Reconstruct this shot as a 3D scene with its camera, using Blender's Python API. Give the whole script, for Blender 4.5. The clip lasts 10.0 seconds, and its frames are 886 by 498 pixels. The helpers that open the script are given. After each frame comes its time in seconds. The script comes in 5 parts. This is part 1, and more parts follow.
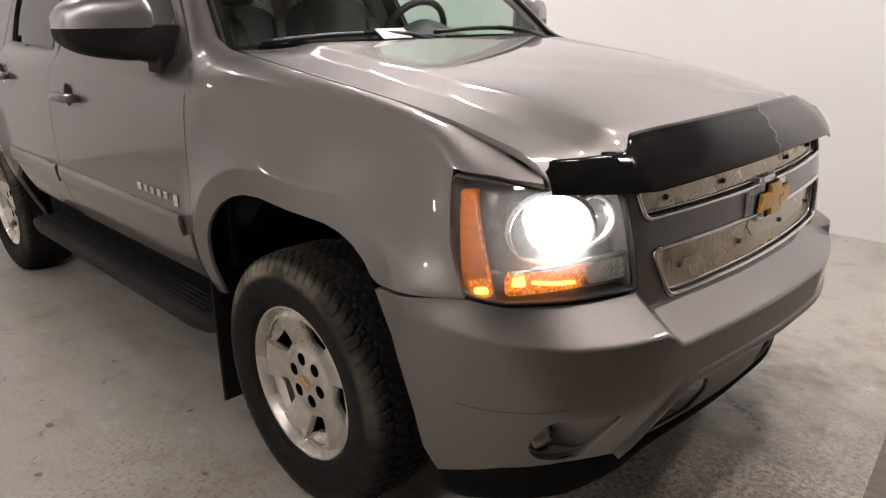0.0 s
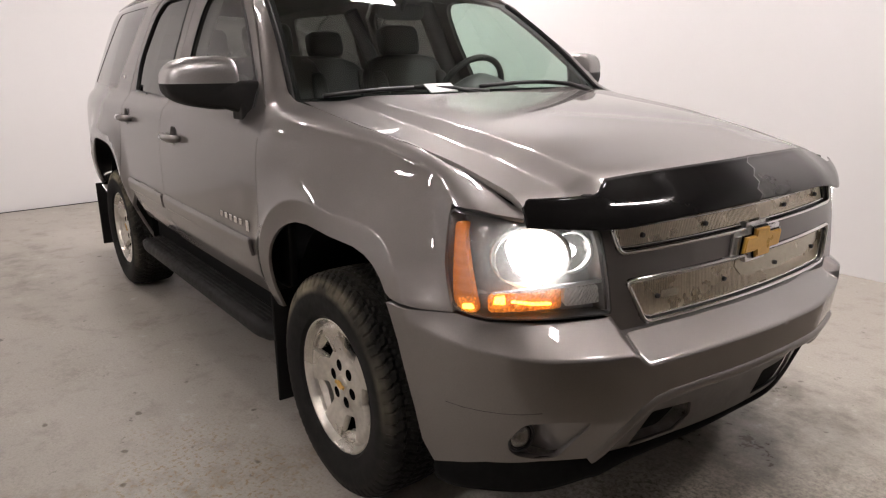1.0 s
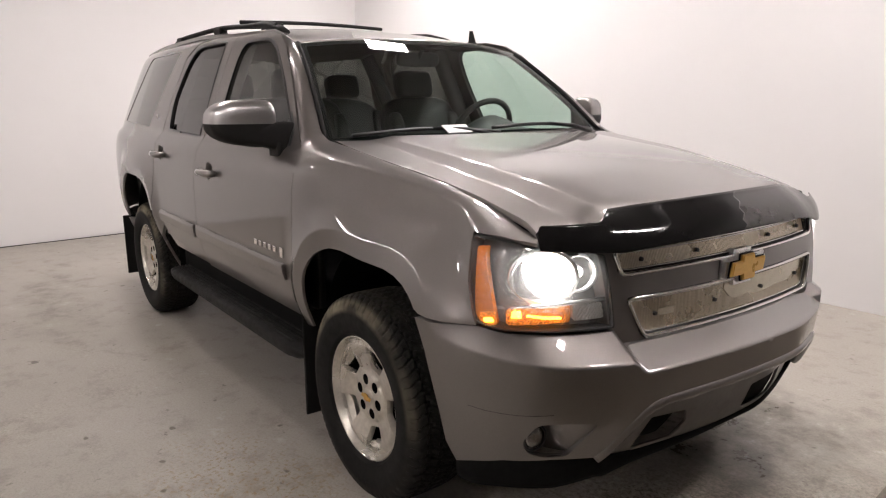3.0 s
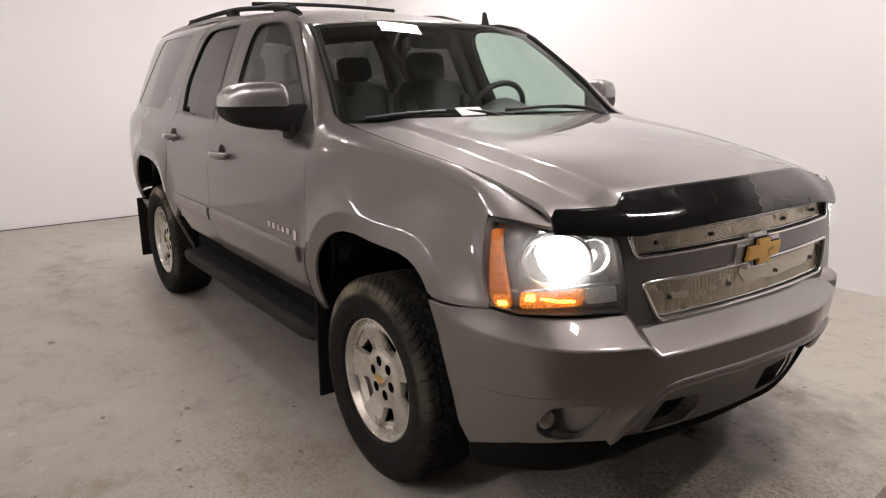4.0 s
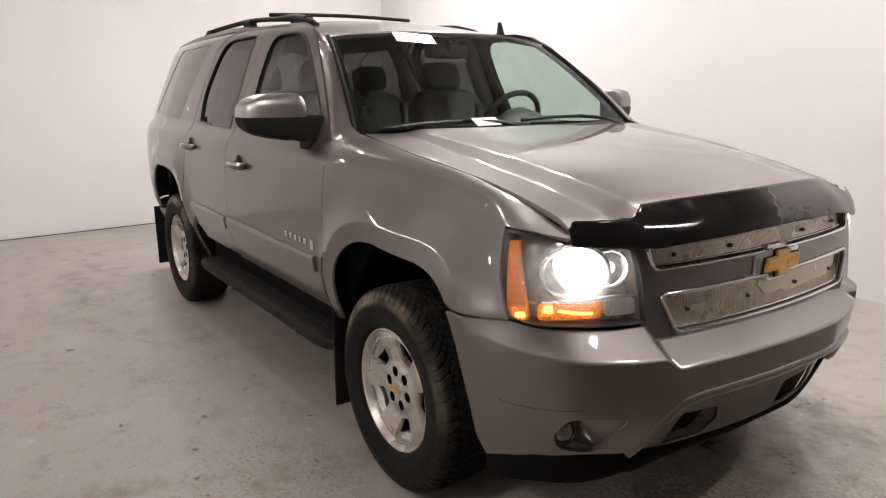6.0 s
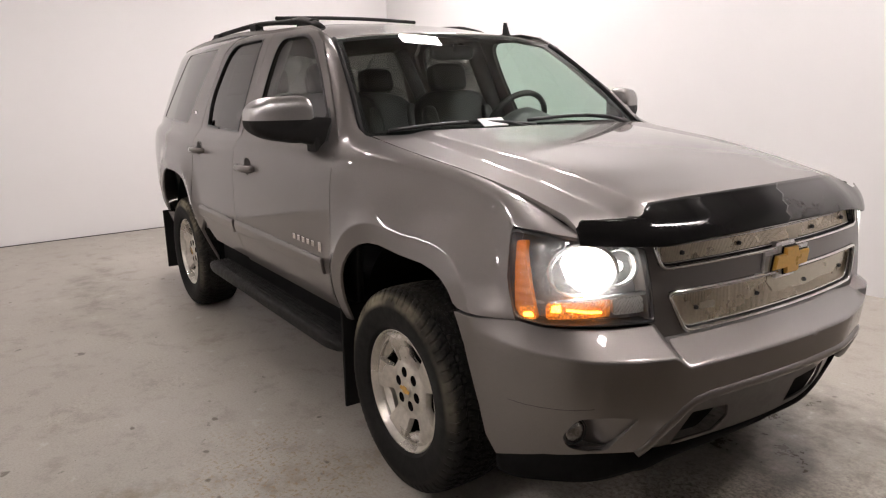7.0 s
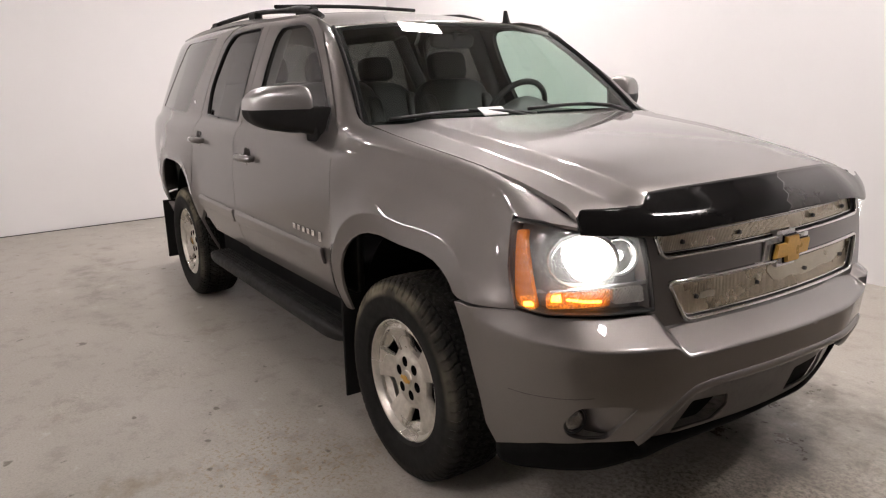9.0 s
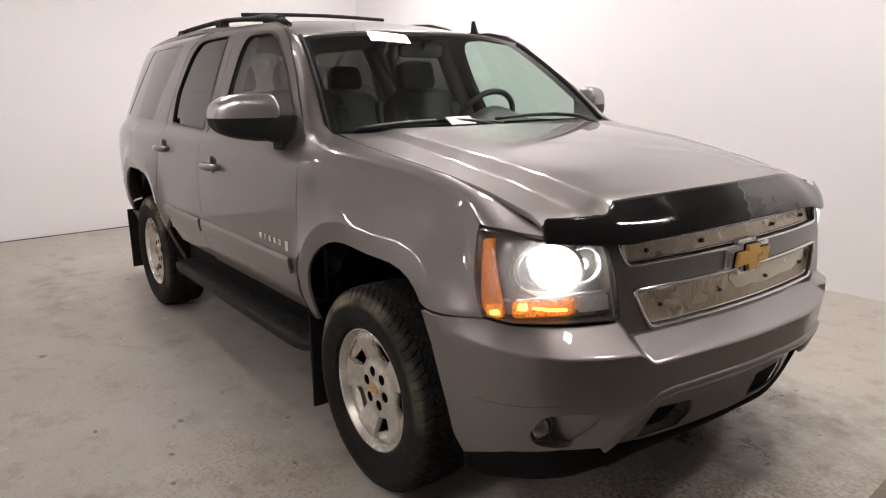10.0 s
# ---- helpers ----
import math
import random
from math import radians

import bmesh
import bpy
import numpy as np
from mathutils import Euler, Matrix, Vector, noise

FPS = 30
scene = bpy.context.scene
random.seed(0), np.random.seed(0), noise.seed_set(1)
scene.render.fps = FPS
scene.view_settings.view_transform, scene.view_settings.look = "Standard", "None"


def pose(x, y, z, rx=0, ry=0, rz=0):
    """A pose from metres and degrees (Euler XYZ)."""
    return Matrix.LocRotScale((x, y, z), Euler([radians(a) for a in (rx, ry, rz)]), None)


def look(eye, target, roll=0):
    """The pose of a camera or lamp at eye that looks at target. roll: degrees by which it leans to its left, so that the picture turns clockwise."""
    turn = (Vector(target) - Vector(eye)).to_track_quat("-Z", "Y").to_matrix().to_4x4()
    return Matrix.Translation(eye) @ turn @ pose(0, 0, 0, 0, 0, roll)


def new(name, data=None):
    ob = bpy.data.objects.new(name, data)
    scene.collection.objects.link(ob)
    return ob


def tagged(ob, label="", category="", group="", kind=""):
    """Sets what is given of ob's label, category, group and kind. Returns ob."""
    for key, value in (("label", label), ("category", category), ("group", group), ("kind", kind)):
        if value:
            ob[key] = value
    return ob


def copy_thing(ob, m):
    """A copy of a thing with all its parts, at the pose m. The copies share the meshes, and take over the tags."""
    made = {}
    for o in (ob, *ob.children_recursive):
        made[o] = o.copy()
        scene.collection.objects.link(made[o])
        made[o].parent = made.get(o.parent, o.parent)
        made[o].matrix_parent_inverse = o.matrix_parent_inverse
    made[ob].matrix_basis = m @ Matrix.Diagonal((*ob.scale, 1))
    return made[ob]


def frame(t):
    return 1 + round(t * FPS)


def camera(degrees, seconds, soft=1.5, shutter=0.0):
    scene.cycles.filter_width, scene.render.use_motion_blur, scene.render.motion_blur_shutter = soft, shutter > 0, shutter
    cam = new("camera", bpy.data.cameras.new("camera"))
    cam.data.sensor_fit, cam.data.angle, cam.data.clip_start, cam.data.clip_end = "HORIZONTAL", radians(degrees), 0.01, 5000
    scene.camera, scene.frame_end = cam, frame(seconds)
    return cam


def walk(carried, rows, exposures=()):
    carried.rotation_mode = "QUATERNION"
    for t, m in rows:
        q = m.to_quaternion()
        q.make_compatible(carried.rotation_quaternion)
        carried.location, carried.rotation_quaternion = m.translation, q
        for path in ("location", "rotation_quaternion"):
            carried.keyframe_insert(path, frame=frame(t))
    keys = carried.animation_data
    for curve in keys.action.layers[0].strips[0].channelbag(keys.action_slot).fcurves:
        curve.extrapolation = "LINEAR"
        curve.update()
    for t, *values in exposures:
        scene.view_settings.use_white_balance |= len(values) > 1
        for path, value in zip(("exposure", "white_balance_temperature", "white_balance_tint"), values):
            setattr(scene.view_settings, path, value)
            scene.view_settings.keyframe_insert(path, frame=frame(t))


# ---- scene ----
from mathutils import geometry

cam = camera(64.6, 10.0, soft=1.2)
PATH = [
    (0, (1.566, -1.908, 1.389), (0.220, -0.573, 0.753), -0.69),
    (0.5, (1.774, -1.891, 1.401), (0.332, -0.635, 0.816), -0.89),
    (1, (1.941, -1.925, 1.435), (0.388, -0.779, 0.913), -0.64),
    (1.5, (1.999, -2.037, 1.445), (0.444, -0.861, 1.001), -0.45),
    (2, (2.049, -2.097, 1.455), (0.503, -0.900, 1.034), -0.51),
    (3.5, (2.108, -2.129, 1.455), (0.521, -0.991, 1.022), -0.33),
    (4, (2.099, -2.135, 1.455), (0.516, -1.005, 0.989), -0.36),
    (4.5, (2.100, -2.143, 1.463), (0.502, -1.030, 1.010), -0.28),
    (5, (2.099, -2.140, 1.463), (0.500, -1.023, 1.021), -0.62),
    (6.5, (2.090, -2.151, 1.472), (0.477, -1.057, 1.023), -0.63),
    (7, (2.096, -2.151, 1.468), (0.476, -1.065, 1.025), -1.19),
    (7.5, (2.097, -2.148, 1.473), (0.474, -1.067, 1.031), -1.14),
    (8, (2.094, -2.148, 1.469), (0.472, -1.063, 1.030), -0.84),
    (8.5, (2.093, -2.146, 1.465), (0.477, -1.065, 0.997), -0.99),
    (9, (2.095, -2.148, 1.470), (0.479, -1.068, 0.996), -1.34),
    (9.5, (2.102, -2.153, 1.472), (0.491, -1.058, 1.016), -0.75),
    (10, (2.102, -2.137, 1.469), (0.529, -0.986, 1.019), -0.93),
]
walk(cam, [(t, look(eye, target, roll)) for t, eye, target, roll in PATH])

# ---- light ----
world = bpy.data.worlds.new("world")
scene.world = world
world.use_nodes = True
world.node_tree.nodes["Background"].inputs[0].default_value = (0.02, 0.02, 0.022, 1)
world.node_tree.nodes["Background"].inputs[1].default_value = 1.0
scene.view_settings.exposure = 0.0
LAMP_POWER = 190.0      # radiance of the ceiling panels
WARM = (1.0, 0.915, 0.905)


# ---- materials ----
def material(name):
    m = bpy.data.materials.new(name)
    m.use_nodes = True
    nt = m.node_tree
    return m, nt, nt.nodes["Principled BSDF"]


def node(nt, kind, **values):
    n = nt.nodes.new(kind)
    for k, v in values.items():
        n.inputs[k.replace("_", " ")].default_value = v
    return n


def noise_tex(nt, scale, detail=4.0, rough=0.6, space="Object"):
    co = nt.nodes.new("ShaderNodeTexCoord")
    n = node(nt, "ShaderNodeTexNoise", Scale=scale, Detail=detail, Roughness=rough)
    nt.links.new(co.outputs[space], n.inputs["Vector"])
    return n


def ramp(nt, src, stops):
    r = nt.nodes.new("ShaderNodeValToRGB")
    e = r.color_ramp.elements
    while len(e) < len(stops):
        e.new(0.5)
    for el, (p, c) in zip(e, stops):
        el.position, el.color = p, (*c, 1) if len(c) == 3 else c
    nt.links.new(src, r.inputs["Fac"])
    return r


def mix(nt, a, b, fac, blend="MIX"):
    m = nt.nodes.new("ShaderNodeMix")
    m.data_type, m.blend_type = "RGBA", blend
    for sock, v in ((m.inputs[6], a), (m.inputs[7], b), (m.inputs[0], fac)):
        if hasattr(v, "links"):
            nt.links.new(v, sock)
        else:
            sock.default_value = v
    return m.outputs[2]


def bump(nt, bsdf, src, strength, distance=0.002):
    b = nt.nodes.new("ShaderNodeBump")
    b.inputs["Strength"].default_value, b.inputs["Distance"].default_value = strength, distance
    nt.links.new(src, b.inputs["Height"])
    nt.links.new(b.outputs["Normal"], bsdf.inputs["Normal"])


def simple(name, color, rough=0.5, metal=0.0, grain=60.0, vary=0.12, bump_by=0.0, coat=0.0, rough_vary=0.1):
    """A plain surface with grain at two scales."""
    m, nt, p = material(name)
    fine, broad = noise_tex(nt, grain), noise_tex(nt, grain / 12, 3)
    lo, hi = [tuple(min(1, c * k) for c in color) for k in (1 - vary, 1 + vary)]
    a = ramp(nt, fine.outputs["Fac"], [(0.3, lo), (0.7, hi)])
    b = ramp(nt, broad.outputs["Fac"], [(0.3, (1 - vary,) * 3), (0.7, (1, 1, 1))])
    nt.links.new(mix(nt, a.outputs[0], b.outputs[0], 1.0, "MULTIPLY"), p.inputs["Base Color"])
    r = ramp(nt, broad.outputs["Fac"], [(0.3, (max(0, rough - rough_vary),) * 3), (0.7, (min(1, rough + rough_vary),) * 3)])
    nt.links.new(r.outputs[0], p.inputs["Roughness"])
    p.inputs["Metallic"].default_value = metal
    p.inputs["Coat Weight"].default_value = coat
    p.inputs["Coat Roughness"].default_value = 0.04
    if bump_by:
        bump(nt, p, fine.outputs["Fac"], bump_by)
    return m


def glow(name, color, strength):
    m, nt, p = material(name)
    p.inputs["Base Color"].default_value = (*[c * 0.8 for c in color], 1)
    p.inputs["Emission Color"].default_value = (*color, 1)
    p.inputs["Emission Strength"].default_value = strength
    return m


def glass(name, tint, ior=1.5, rough=0.0, gloss=1.0, haze=0.0):
    """A thin pane: clear or tinted, with a mirror gloss by Fresnel; haze scatters light, as in worn plastic."""
    m, nt, p = material(name)
    nt.nodes.remove(p)
    t = node(nt, "ShaderNodeBsdfTransparent", Color=(*tint, 1))
    g = node(nt, "ShaderNodeBsdfGlossy", Color=(gloss, gloss, gloss, 1), Roughness=rough)
    w = node(nt, "ShaderNodeLayerWeight", Blend=0.5)
    f0 = ((ior - 1) / (ior + 1)) ** 2 * 1.3
    pw = nt.nodes.new("ShaderNodeMath")
    pw.operation = "POWER"
    pw.inputs[1].default_value = 4.5
    nt.links.new(w.outputs["Facing"], pw.inputs[0])
    f = nt.nodes.new("ShaderNodeMath")
    f.operation = "MULTIPLY_ADD"
    f.inputs[1].default_value, f.inputs[2].default_value = 0.9 - f0, f0
    nt.links.new(pw.outputs[0], f.inputs[0])
    s = nt.nodes.new("ShaderNodeMixShader")
    nt.links.new(f.outputs[0], s.inputs[0])
    if haze:
        h = node(nt, "ShaderNodeBsdfTranslucent", Color=(0.8, 0.8, 0.8, 1))
        k = nt.nodes.new("ShaderNodeMixShader")
        k.inputs[0].default_value = haze
        nt.links.new(t.outputs[0], k.inputs[1])
        nt.links.new(h.outputs[0], k.inputs[2])
        nt.links.new(k.outputs[0], s.inputs[1])
    else:
        nt.links.new(t.outputs[0], s.inputs[1])
    nt.links.new(g.outputs[0], s.inputs[2])
    nt.links.new(s.outputs[0], nt.nodes["Material Output"].inputs["Surface"])
    return m


def car_paint():
    m, nt, p = material("paint_grey_metallic")
    flake = noise_tex(nt, 900, 2)
    cloud = noise_tex(nt, 2.2, 3)
    a = ramp(nt, flake.outputs["Fac"], [(0.35, (0.138, 0.127, 0.120)), (0.65, (0.192, 0.176, 0.166))])
    b = ramp(nt, cloud.outputs["Fac"], [(0.3, (0.95, 0.95, 0.95)), (0.7, (1, 1, 1))])
    nt.links.new(mix(nt, a.outputs[0], b.outputs[0], 1.0, "MULTIPLY"), p.inputs["Base Color"])
    p.inputs["Metallic"].default_value = 1.0
    p.inputs["Roughness"].default_value = 0.48
    p.inputs["Coat IOR"].default_value = 1.6
    p.inputs["Coat Weight"].default_value = 1.0
    dust = noise_tex(nt, 14, 5)
    r = ramp(nt, dust.outputs["Fac"], [(0.3, (0.008,) * 3), (0.75, (0.03,) * 3)])
    nt.links.new(r.outputs[0], p.inputs["Coat Roughness"])
    return m


def concrete():
    """Worn grey concrete: broad tone, blotches, brown stains, pits and fine grit."""
    m, nt, p = material("concrete_floor")
    big, mid = noise_tex(nt, 0.5, 4, 0.6), noise_tex(nt, 2.3, 8, 0.72)
    fine, spots = noise_tex(nt, 95, 6, 0.75), noise_tex(nt, 13, 4, 0.6)
    stain, rub = noise_tex(nt, 1.15, 6, 0.7), noise_tex(nt, 5.5, 6, 0.7)
    a = ramp(nt, big.outputs["Fac"], [(0.3, (0.312, 0.288, 0.252)), (0.7, (0.396, 0.369, 0.330))])
    layers = [ramp(nt, mid.outputs["Fac"], [(0.3, (0.80, 0.785, 0.76)), (0.47, (0.95, 0.945, 0.935)), (0.62, (1, 1, 1))]),
              ramp(nt, rub.outputs["Fac"], [(0.34, (0.80, 0.79, 0.77)), (0.48, (1, 1, 1)), (0.72, (1.0, 1.0, 1.0))]),
              ramp(nt, fine.outputs["Fac"], [(0.32, (0.78, 0.775, 0.77)), (0.55, (1, 1, 1))]),
              ramp(nt, spots.outputs["Fac"], [(0.27, (0.45, 0.43, 0.40)), (0.33, (1, 1, 1))]),
              ramp(nt, stain.outputs["Fac"], [(0.30, (0.74, 0.68, 0.58)), (0.40, (1, 1, 1))])]
    col = a.outputs[0]
    for r in layers:
        col = mix(nt, col, r.outputs[0], 1.0, "MULTIPLY")
    # dried dirt before the vehicle; the uneven patch also paints in the nose's shade
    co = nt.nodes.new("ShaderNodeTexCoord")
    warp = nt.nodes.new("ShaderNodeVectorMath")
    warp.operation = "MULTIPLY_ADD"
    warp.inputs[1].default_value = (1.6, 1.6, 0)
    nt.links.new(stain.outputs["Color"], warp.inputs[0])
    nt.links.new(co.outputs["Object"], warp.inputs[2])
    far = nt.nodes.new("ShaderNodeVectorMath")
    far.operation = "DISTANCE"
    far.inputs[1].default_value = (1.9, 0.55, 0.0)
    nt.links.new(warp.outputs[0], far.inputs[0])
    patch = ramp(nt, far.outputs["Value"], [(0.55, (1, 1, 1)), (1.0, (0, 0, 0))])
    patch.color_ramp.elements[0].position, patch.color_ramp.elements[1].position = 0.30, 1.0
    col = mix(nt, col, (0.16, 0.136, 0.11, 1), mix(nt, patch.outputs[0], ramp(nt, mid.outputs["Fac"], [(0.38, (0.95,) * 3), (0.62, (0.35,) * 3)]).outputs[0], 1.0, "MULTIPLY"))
    # damp grime under the nose, darkened to take in the car's own shade
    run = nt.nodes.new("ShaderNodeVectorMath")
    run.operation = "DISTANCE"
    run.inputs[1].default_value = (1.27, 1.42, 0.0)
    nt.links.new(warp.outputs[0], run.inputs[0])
    damp_shade = mix(nt, ramp(nt, run.outputs["Value"], [(0.28, (1, 1, 1)), (0.72, (0, 0, 0))]).outputs[0], ramp(nt, rub.outputs["Fac"], [(0.40, (1.0,) * 3), (0.62, (0.25,) * 3)]).outputs[0], 1.0, "MULTIPLY")
    col = mix(nt, col, (0.085, 0.072, 0.058, 1), damp_shade)
    grit, pits = noise_tex(nt, 50, 5, 0.8), noise_tex(nt, 62, 3, 0.6)
    worn = ramp(nt, noise_tex(nt, 1.7, 5, 0.7).outputs["Fac"], [(0.52, (0.0,) * 3), (0.70, (0.35,) * 3)])
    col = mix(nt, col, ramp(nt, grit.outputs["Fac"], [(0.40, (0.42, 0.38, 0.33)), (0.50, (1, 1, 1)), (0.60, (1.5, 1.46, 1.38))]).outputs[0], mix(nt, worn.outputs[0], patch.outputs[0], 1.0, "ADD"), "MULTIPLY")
    col = mix(nt, col, ramp(nt, pits.outputs["Fac"], [(0.25, (0.25, 0.23, 0.2)), (0.29, (1, 1, 1))]).outputs[0], 1.0, "MULTIPLY")
    # long smears of grime beside the rear wheel
    wide = nt.nodes.new("ShaderNodeVectorMath")
    wide.operation = "MULTIPLY"
    wide.inputs[1].default_value = (0.55, 1.6, 0)
    nt.links.new(warp.outputs[0], wide.inputs[0])
    for at, reach, depth in (((-1.55, -1.0, 0), 0.62, 0.55), ((-2.05, -0.85, 0), 0.45, 0.40)):
        near = nt.nodes.new("ShaderNodeVectorMath")
        near.operation = "DISTANCE"
        near.inputs[1].default_value = at
        nt.links.new(wide.outputs[0], near.inputs[0])
        smear = ramp(nt, near.outputs["Value"], [(0.08, (depth,) * 3), (reach, (0, 0, 0))])
        streak = mix(nt, smear.outputs[0], ramp(nt, rub.outputs["Fac"], [(0.40, (1.0,) * 3), (0.60, (0.15,) * 3)]).outputs[0], 1.0, "MULTIPLY")
        col = mix(nt, col, (0.13, 0.112, 0.088, 1), streak)
    # a spill of ochre grit beside the front wheel
    spill = nt.nodes.new("ShaderNodeVectorMath")
    spill.operation = "DISTANCE"
    spill.inputs[1].default_value = (0.37, -0.43, 0.0)
    nt.links.new(warp.outputs[0], spill.inputs[0])
    crumbs = ramp(nt, noise_tex(nt, 48, 4, 0.7).outputs["Fac"], [(0.54, (0, 0, 0)), (0.60, (1, 1, 1))])
    spread = ramp(nt, spill.outputs["Value"], [(0.18, (0.85,) * 3), (0.50, (0, 0, 0))])
    col = mix(nt, col, (0.24, 0.165, 0.085, 1), mix(nt, crumbs.outputs[0], spread.outputs[0], 1.0, "MULTIPLY"))
    blots = noise_tex(nt, 7.5, 2, 0.5)
    col = mix(nt, col, ramp(nt, blots.outputs["Fac"], [(0.265, (0.40, 0.38, 0.34)), (0.29, (1, 1, 1))]).outputs[0], 1.0, "MULTIPLY")
    light = ramp(nt, rub.outputs["Fac"], [(0.62, (0, 0, 0)), (0.70, (0.5,) * 3)])
    col = mix(nt, col, (0.46, 0.45, 0.43, 1), light.outputs[0])
    nt.links.new(col, p.inputs["Base Color"])
    r = ramp(nt, mid.outputs["Fac"], [(0.3, (0.36,) * 3), (0.7, (0.58,) * 3)])
    nt.links.new(mix(nt, r.outputs[0], (0.26, 0.26, 0.26, 1), damp_shade), p.inputs["Roughness"])
    p.inputs["Specular IOR Level"].default_value = 0.4
    bump(nt, p, fine.outputs["Fac"], 0.25, 0.003)
    return m


def wall_paint(name="white_wall_paint", color=(0.76, 0.747, 0.743)):
    m, nt, p = material(name)
    big, fine = noise_tex(nt, 0.8, 4), noise_tex(nt, 220, 3)
    a = ramp(nt, big.outputs["Fac"], [(0.3, tuple(c * 0.96 for c in color)), (0.7, color)])
    nt.links.new(a.outputs[0], p.inputs["Base Color"])
    p.inputs["Roughness"].default_value = 0.6
    bump(nt, p, fine.outputs["Fac"], 0.08)
    return m


PAINT = car_paint()
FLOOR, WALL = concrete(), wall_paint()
DARK_WALL = wall_paint("dark_grey_wall_paint", (0.26, 0.25, 0.24))
BEAM = wall_paint("beam_grey_paint", (0.56, 0.545, 0.53))
CEILING = wall_paint("grey_ceiling_paint", (0.54, 0.527, 0.514))
CHROME = simple("chrome", (0.78, 0.77, 0.76), 0.07, 1.0, 30, 0.04, rough_vary=0.04)
ALLOY = simple("silver_painted_alloy", (0.60, 0.57, 0.51), 0.30, 0.8, 40, 0.12, coat=0.4)
STEEL = simple("polished_steel_grille", (0.73, 0.665, 0.55), 0.28, 1.0, 90, 0.08)
BACKING = simple("dull_steel_backing", (0.26, 0.232, 0.185), 0.5, 0.8, 60, 0.15)
FILM = simple("khaki_film_on_steel", (0.62, 0.57, 0.46), 0.22, 0.8, 60, 0.10)
# body paint lightened: bright reflections on the right mirror are put into its colour
LIT_SHELL = simple("lightened_mirror_paint", (0.40, 0.39, 0.385), 0.34, 1.0, 200, 0.06, coat=1.0, rough_vary=0.03)
GOLD = simple("gold_emblem", (0.62, 0.36, 0.07), 0.35, 0.35, 120, 0.08, coat=0.5)
BLACK = simple("black_textured_plastic", (0.014, 0.0135, 0.013), 0.6, 0, 300, 0.25, 0.25)
BLACK.node_tree.nodes["Principled BSDF"].inputs["Specular IOR Level"].default_value = 0.12
TRIM = simple("black_rubber_trim", (0.012, 0.012, 0.012), 0.4, 0, 90, 0.2)
GLOSSY_BLACK = simple("smoked_acrylic", (0.008, 0.0076, 0.0076), 0.05, 0, 60, 0.1, rough_vary=0.025)
GLOSSY_BLACK.node_tree.nodes["Principled BSDF"].inputs["Specular IOR Level"].default_value = 0.15
# smoked acrylic made greyer; the side wall's reflection is put into the colour
GREYED_ACRYLIC = simple("greyed_smoked_acrylic", (0.040, 0.037, 0.036), 0.20, 0, 25, 0.25)
GREYED_ACRYLIC.node_tree.nodes["Principled BSDF"].inputs["Specular IOR Level"].default_value = 0.3
LINER = simple("black_wheel_liner", (0.006, 0.006, 0.006), 0.85, 0, 40, 0.3)
LINER.node_tree.nodes["Principled BSDF"].inputs["Specular IOR Level"].default_value = 0.08
AMBER = simple("amber_lens", (0.74, 0.19, 0.006), 0.12, 0, 70, 0.15, 0.2, coat=0.6)
AMBER_LIT = glow("amber_lamp_lit", (1.0, 0.40, 0.04), 9.0)
AMBER_GLOW = glow("amber_lens_lit", (0.85, 0.25, 0.008), 0.24)
nt_ = AMBER_GLOW.node_tree
cells = nt_.nodes.new("ShaderNodeTexVoronoi")
cells.inputs["Scale"].default_value = 130
co_ = nt_.nodes.new("ShaderNodeTexCoord")
nt_.links.new(co_.outputs["Object"], cells.inputs["Vector"])
lit_ = ramp(nt_, cells.outputs["Distance"], [(0.1, (1.3,) * 3), (0.6, (0.02,) * 3)])
nt_.links.new(lit_.outputs[0], nt_.nodes["Principled BSDF"].inputs["Emission Strength"])
BULB = glow("headlamp_bulb_lit", (1.0, 0.97, 0.93), 28.0)
LAMP = glow("ceiling_panel_lit", WARM, LAMP_POWER)
REFLECTOR = simple("chromed_reflector", (0.8, 0.79, 0.78), 0.28, 1.0, 40, 0.1)
# body grey darkened; the shade under the bumper's lip is put into it
SHADED_PLATE = simple("shaded_plate_grey", (0.085, 0.077, 0.071), 0.42, 0.35, 60, 0.12)
FOG = simple("ribbed_fog_lens", (0.42, 0.41, 0.40), 0.18, 0.8, 90, 0.5, 0.6)
HOUSING = simple("grey_lamp_housing", (0.20, 0.19, 0.187), 0.25, 0.6, 40, 0.1)
CLEAR = glass("clear_lamp_lens", (0.96, 0.96, 0.96), 1.4, haze=0.12)
SCREEN = glass("windscreen_glass", (0.74, 0.86, 0.80), 1.45)
SIDE_GLASS = glass("side_window_glass", (0.66, 0.78, 0.72), 1.8)
TINTED = glass("dark_privacy_glass", (0.09, 0.085, 0.08), 1.75)
LEATHER = simple("dark_grey_leather", (0.020, 0.0195, 0.018), 0.5, 0, 160, 0.2, 0.3)
DASH = simple("charcoal_dashboard_plastic", (0.05, 0.052, 0.050), 0.5, 0, 220, 0.2, 0.2)
HEADLINER = simple("grey_headliner_cloth", (0.14, 0.132, 0.125), 0.9, 0, 200, 0.1, 0.2)
PAPER = simple("white_paper", (0.85, 0.85, 0.84), 0.6, 0, 80, 0.04)
BADGE = simple("chrome_lettering", (0.8, 0.79, 0.78), 0.15, 1.0, 40, 0.05)
BROWN = simple("brown_stained_concrete", (0.12, 0.098, 0.072), 0.5, 0, 40, 0.25, 0.2)


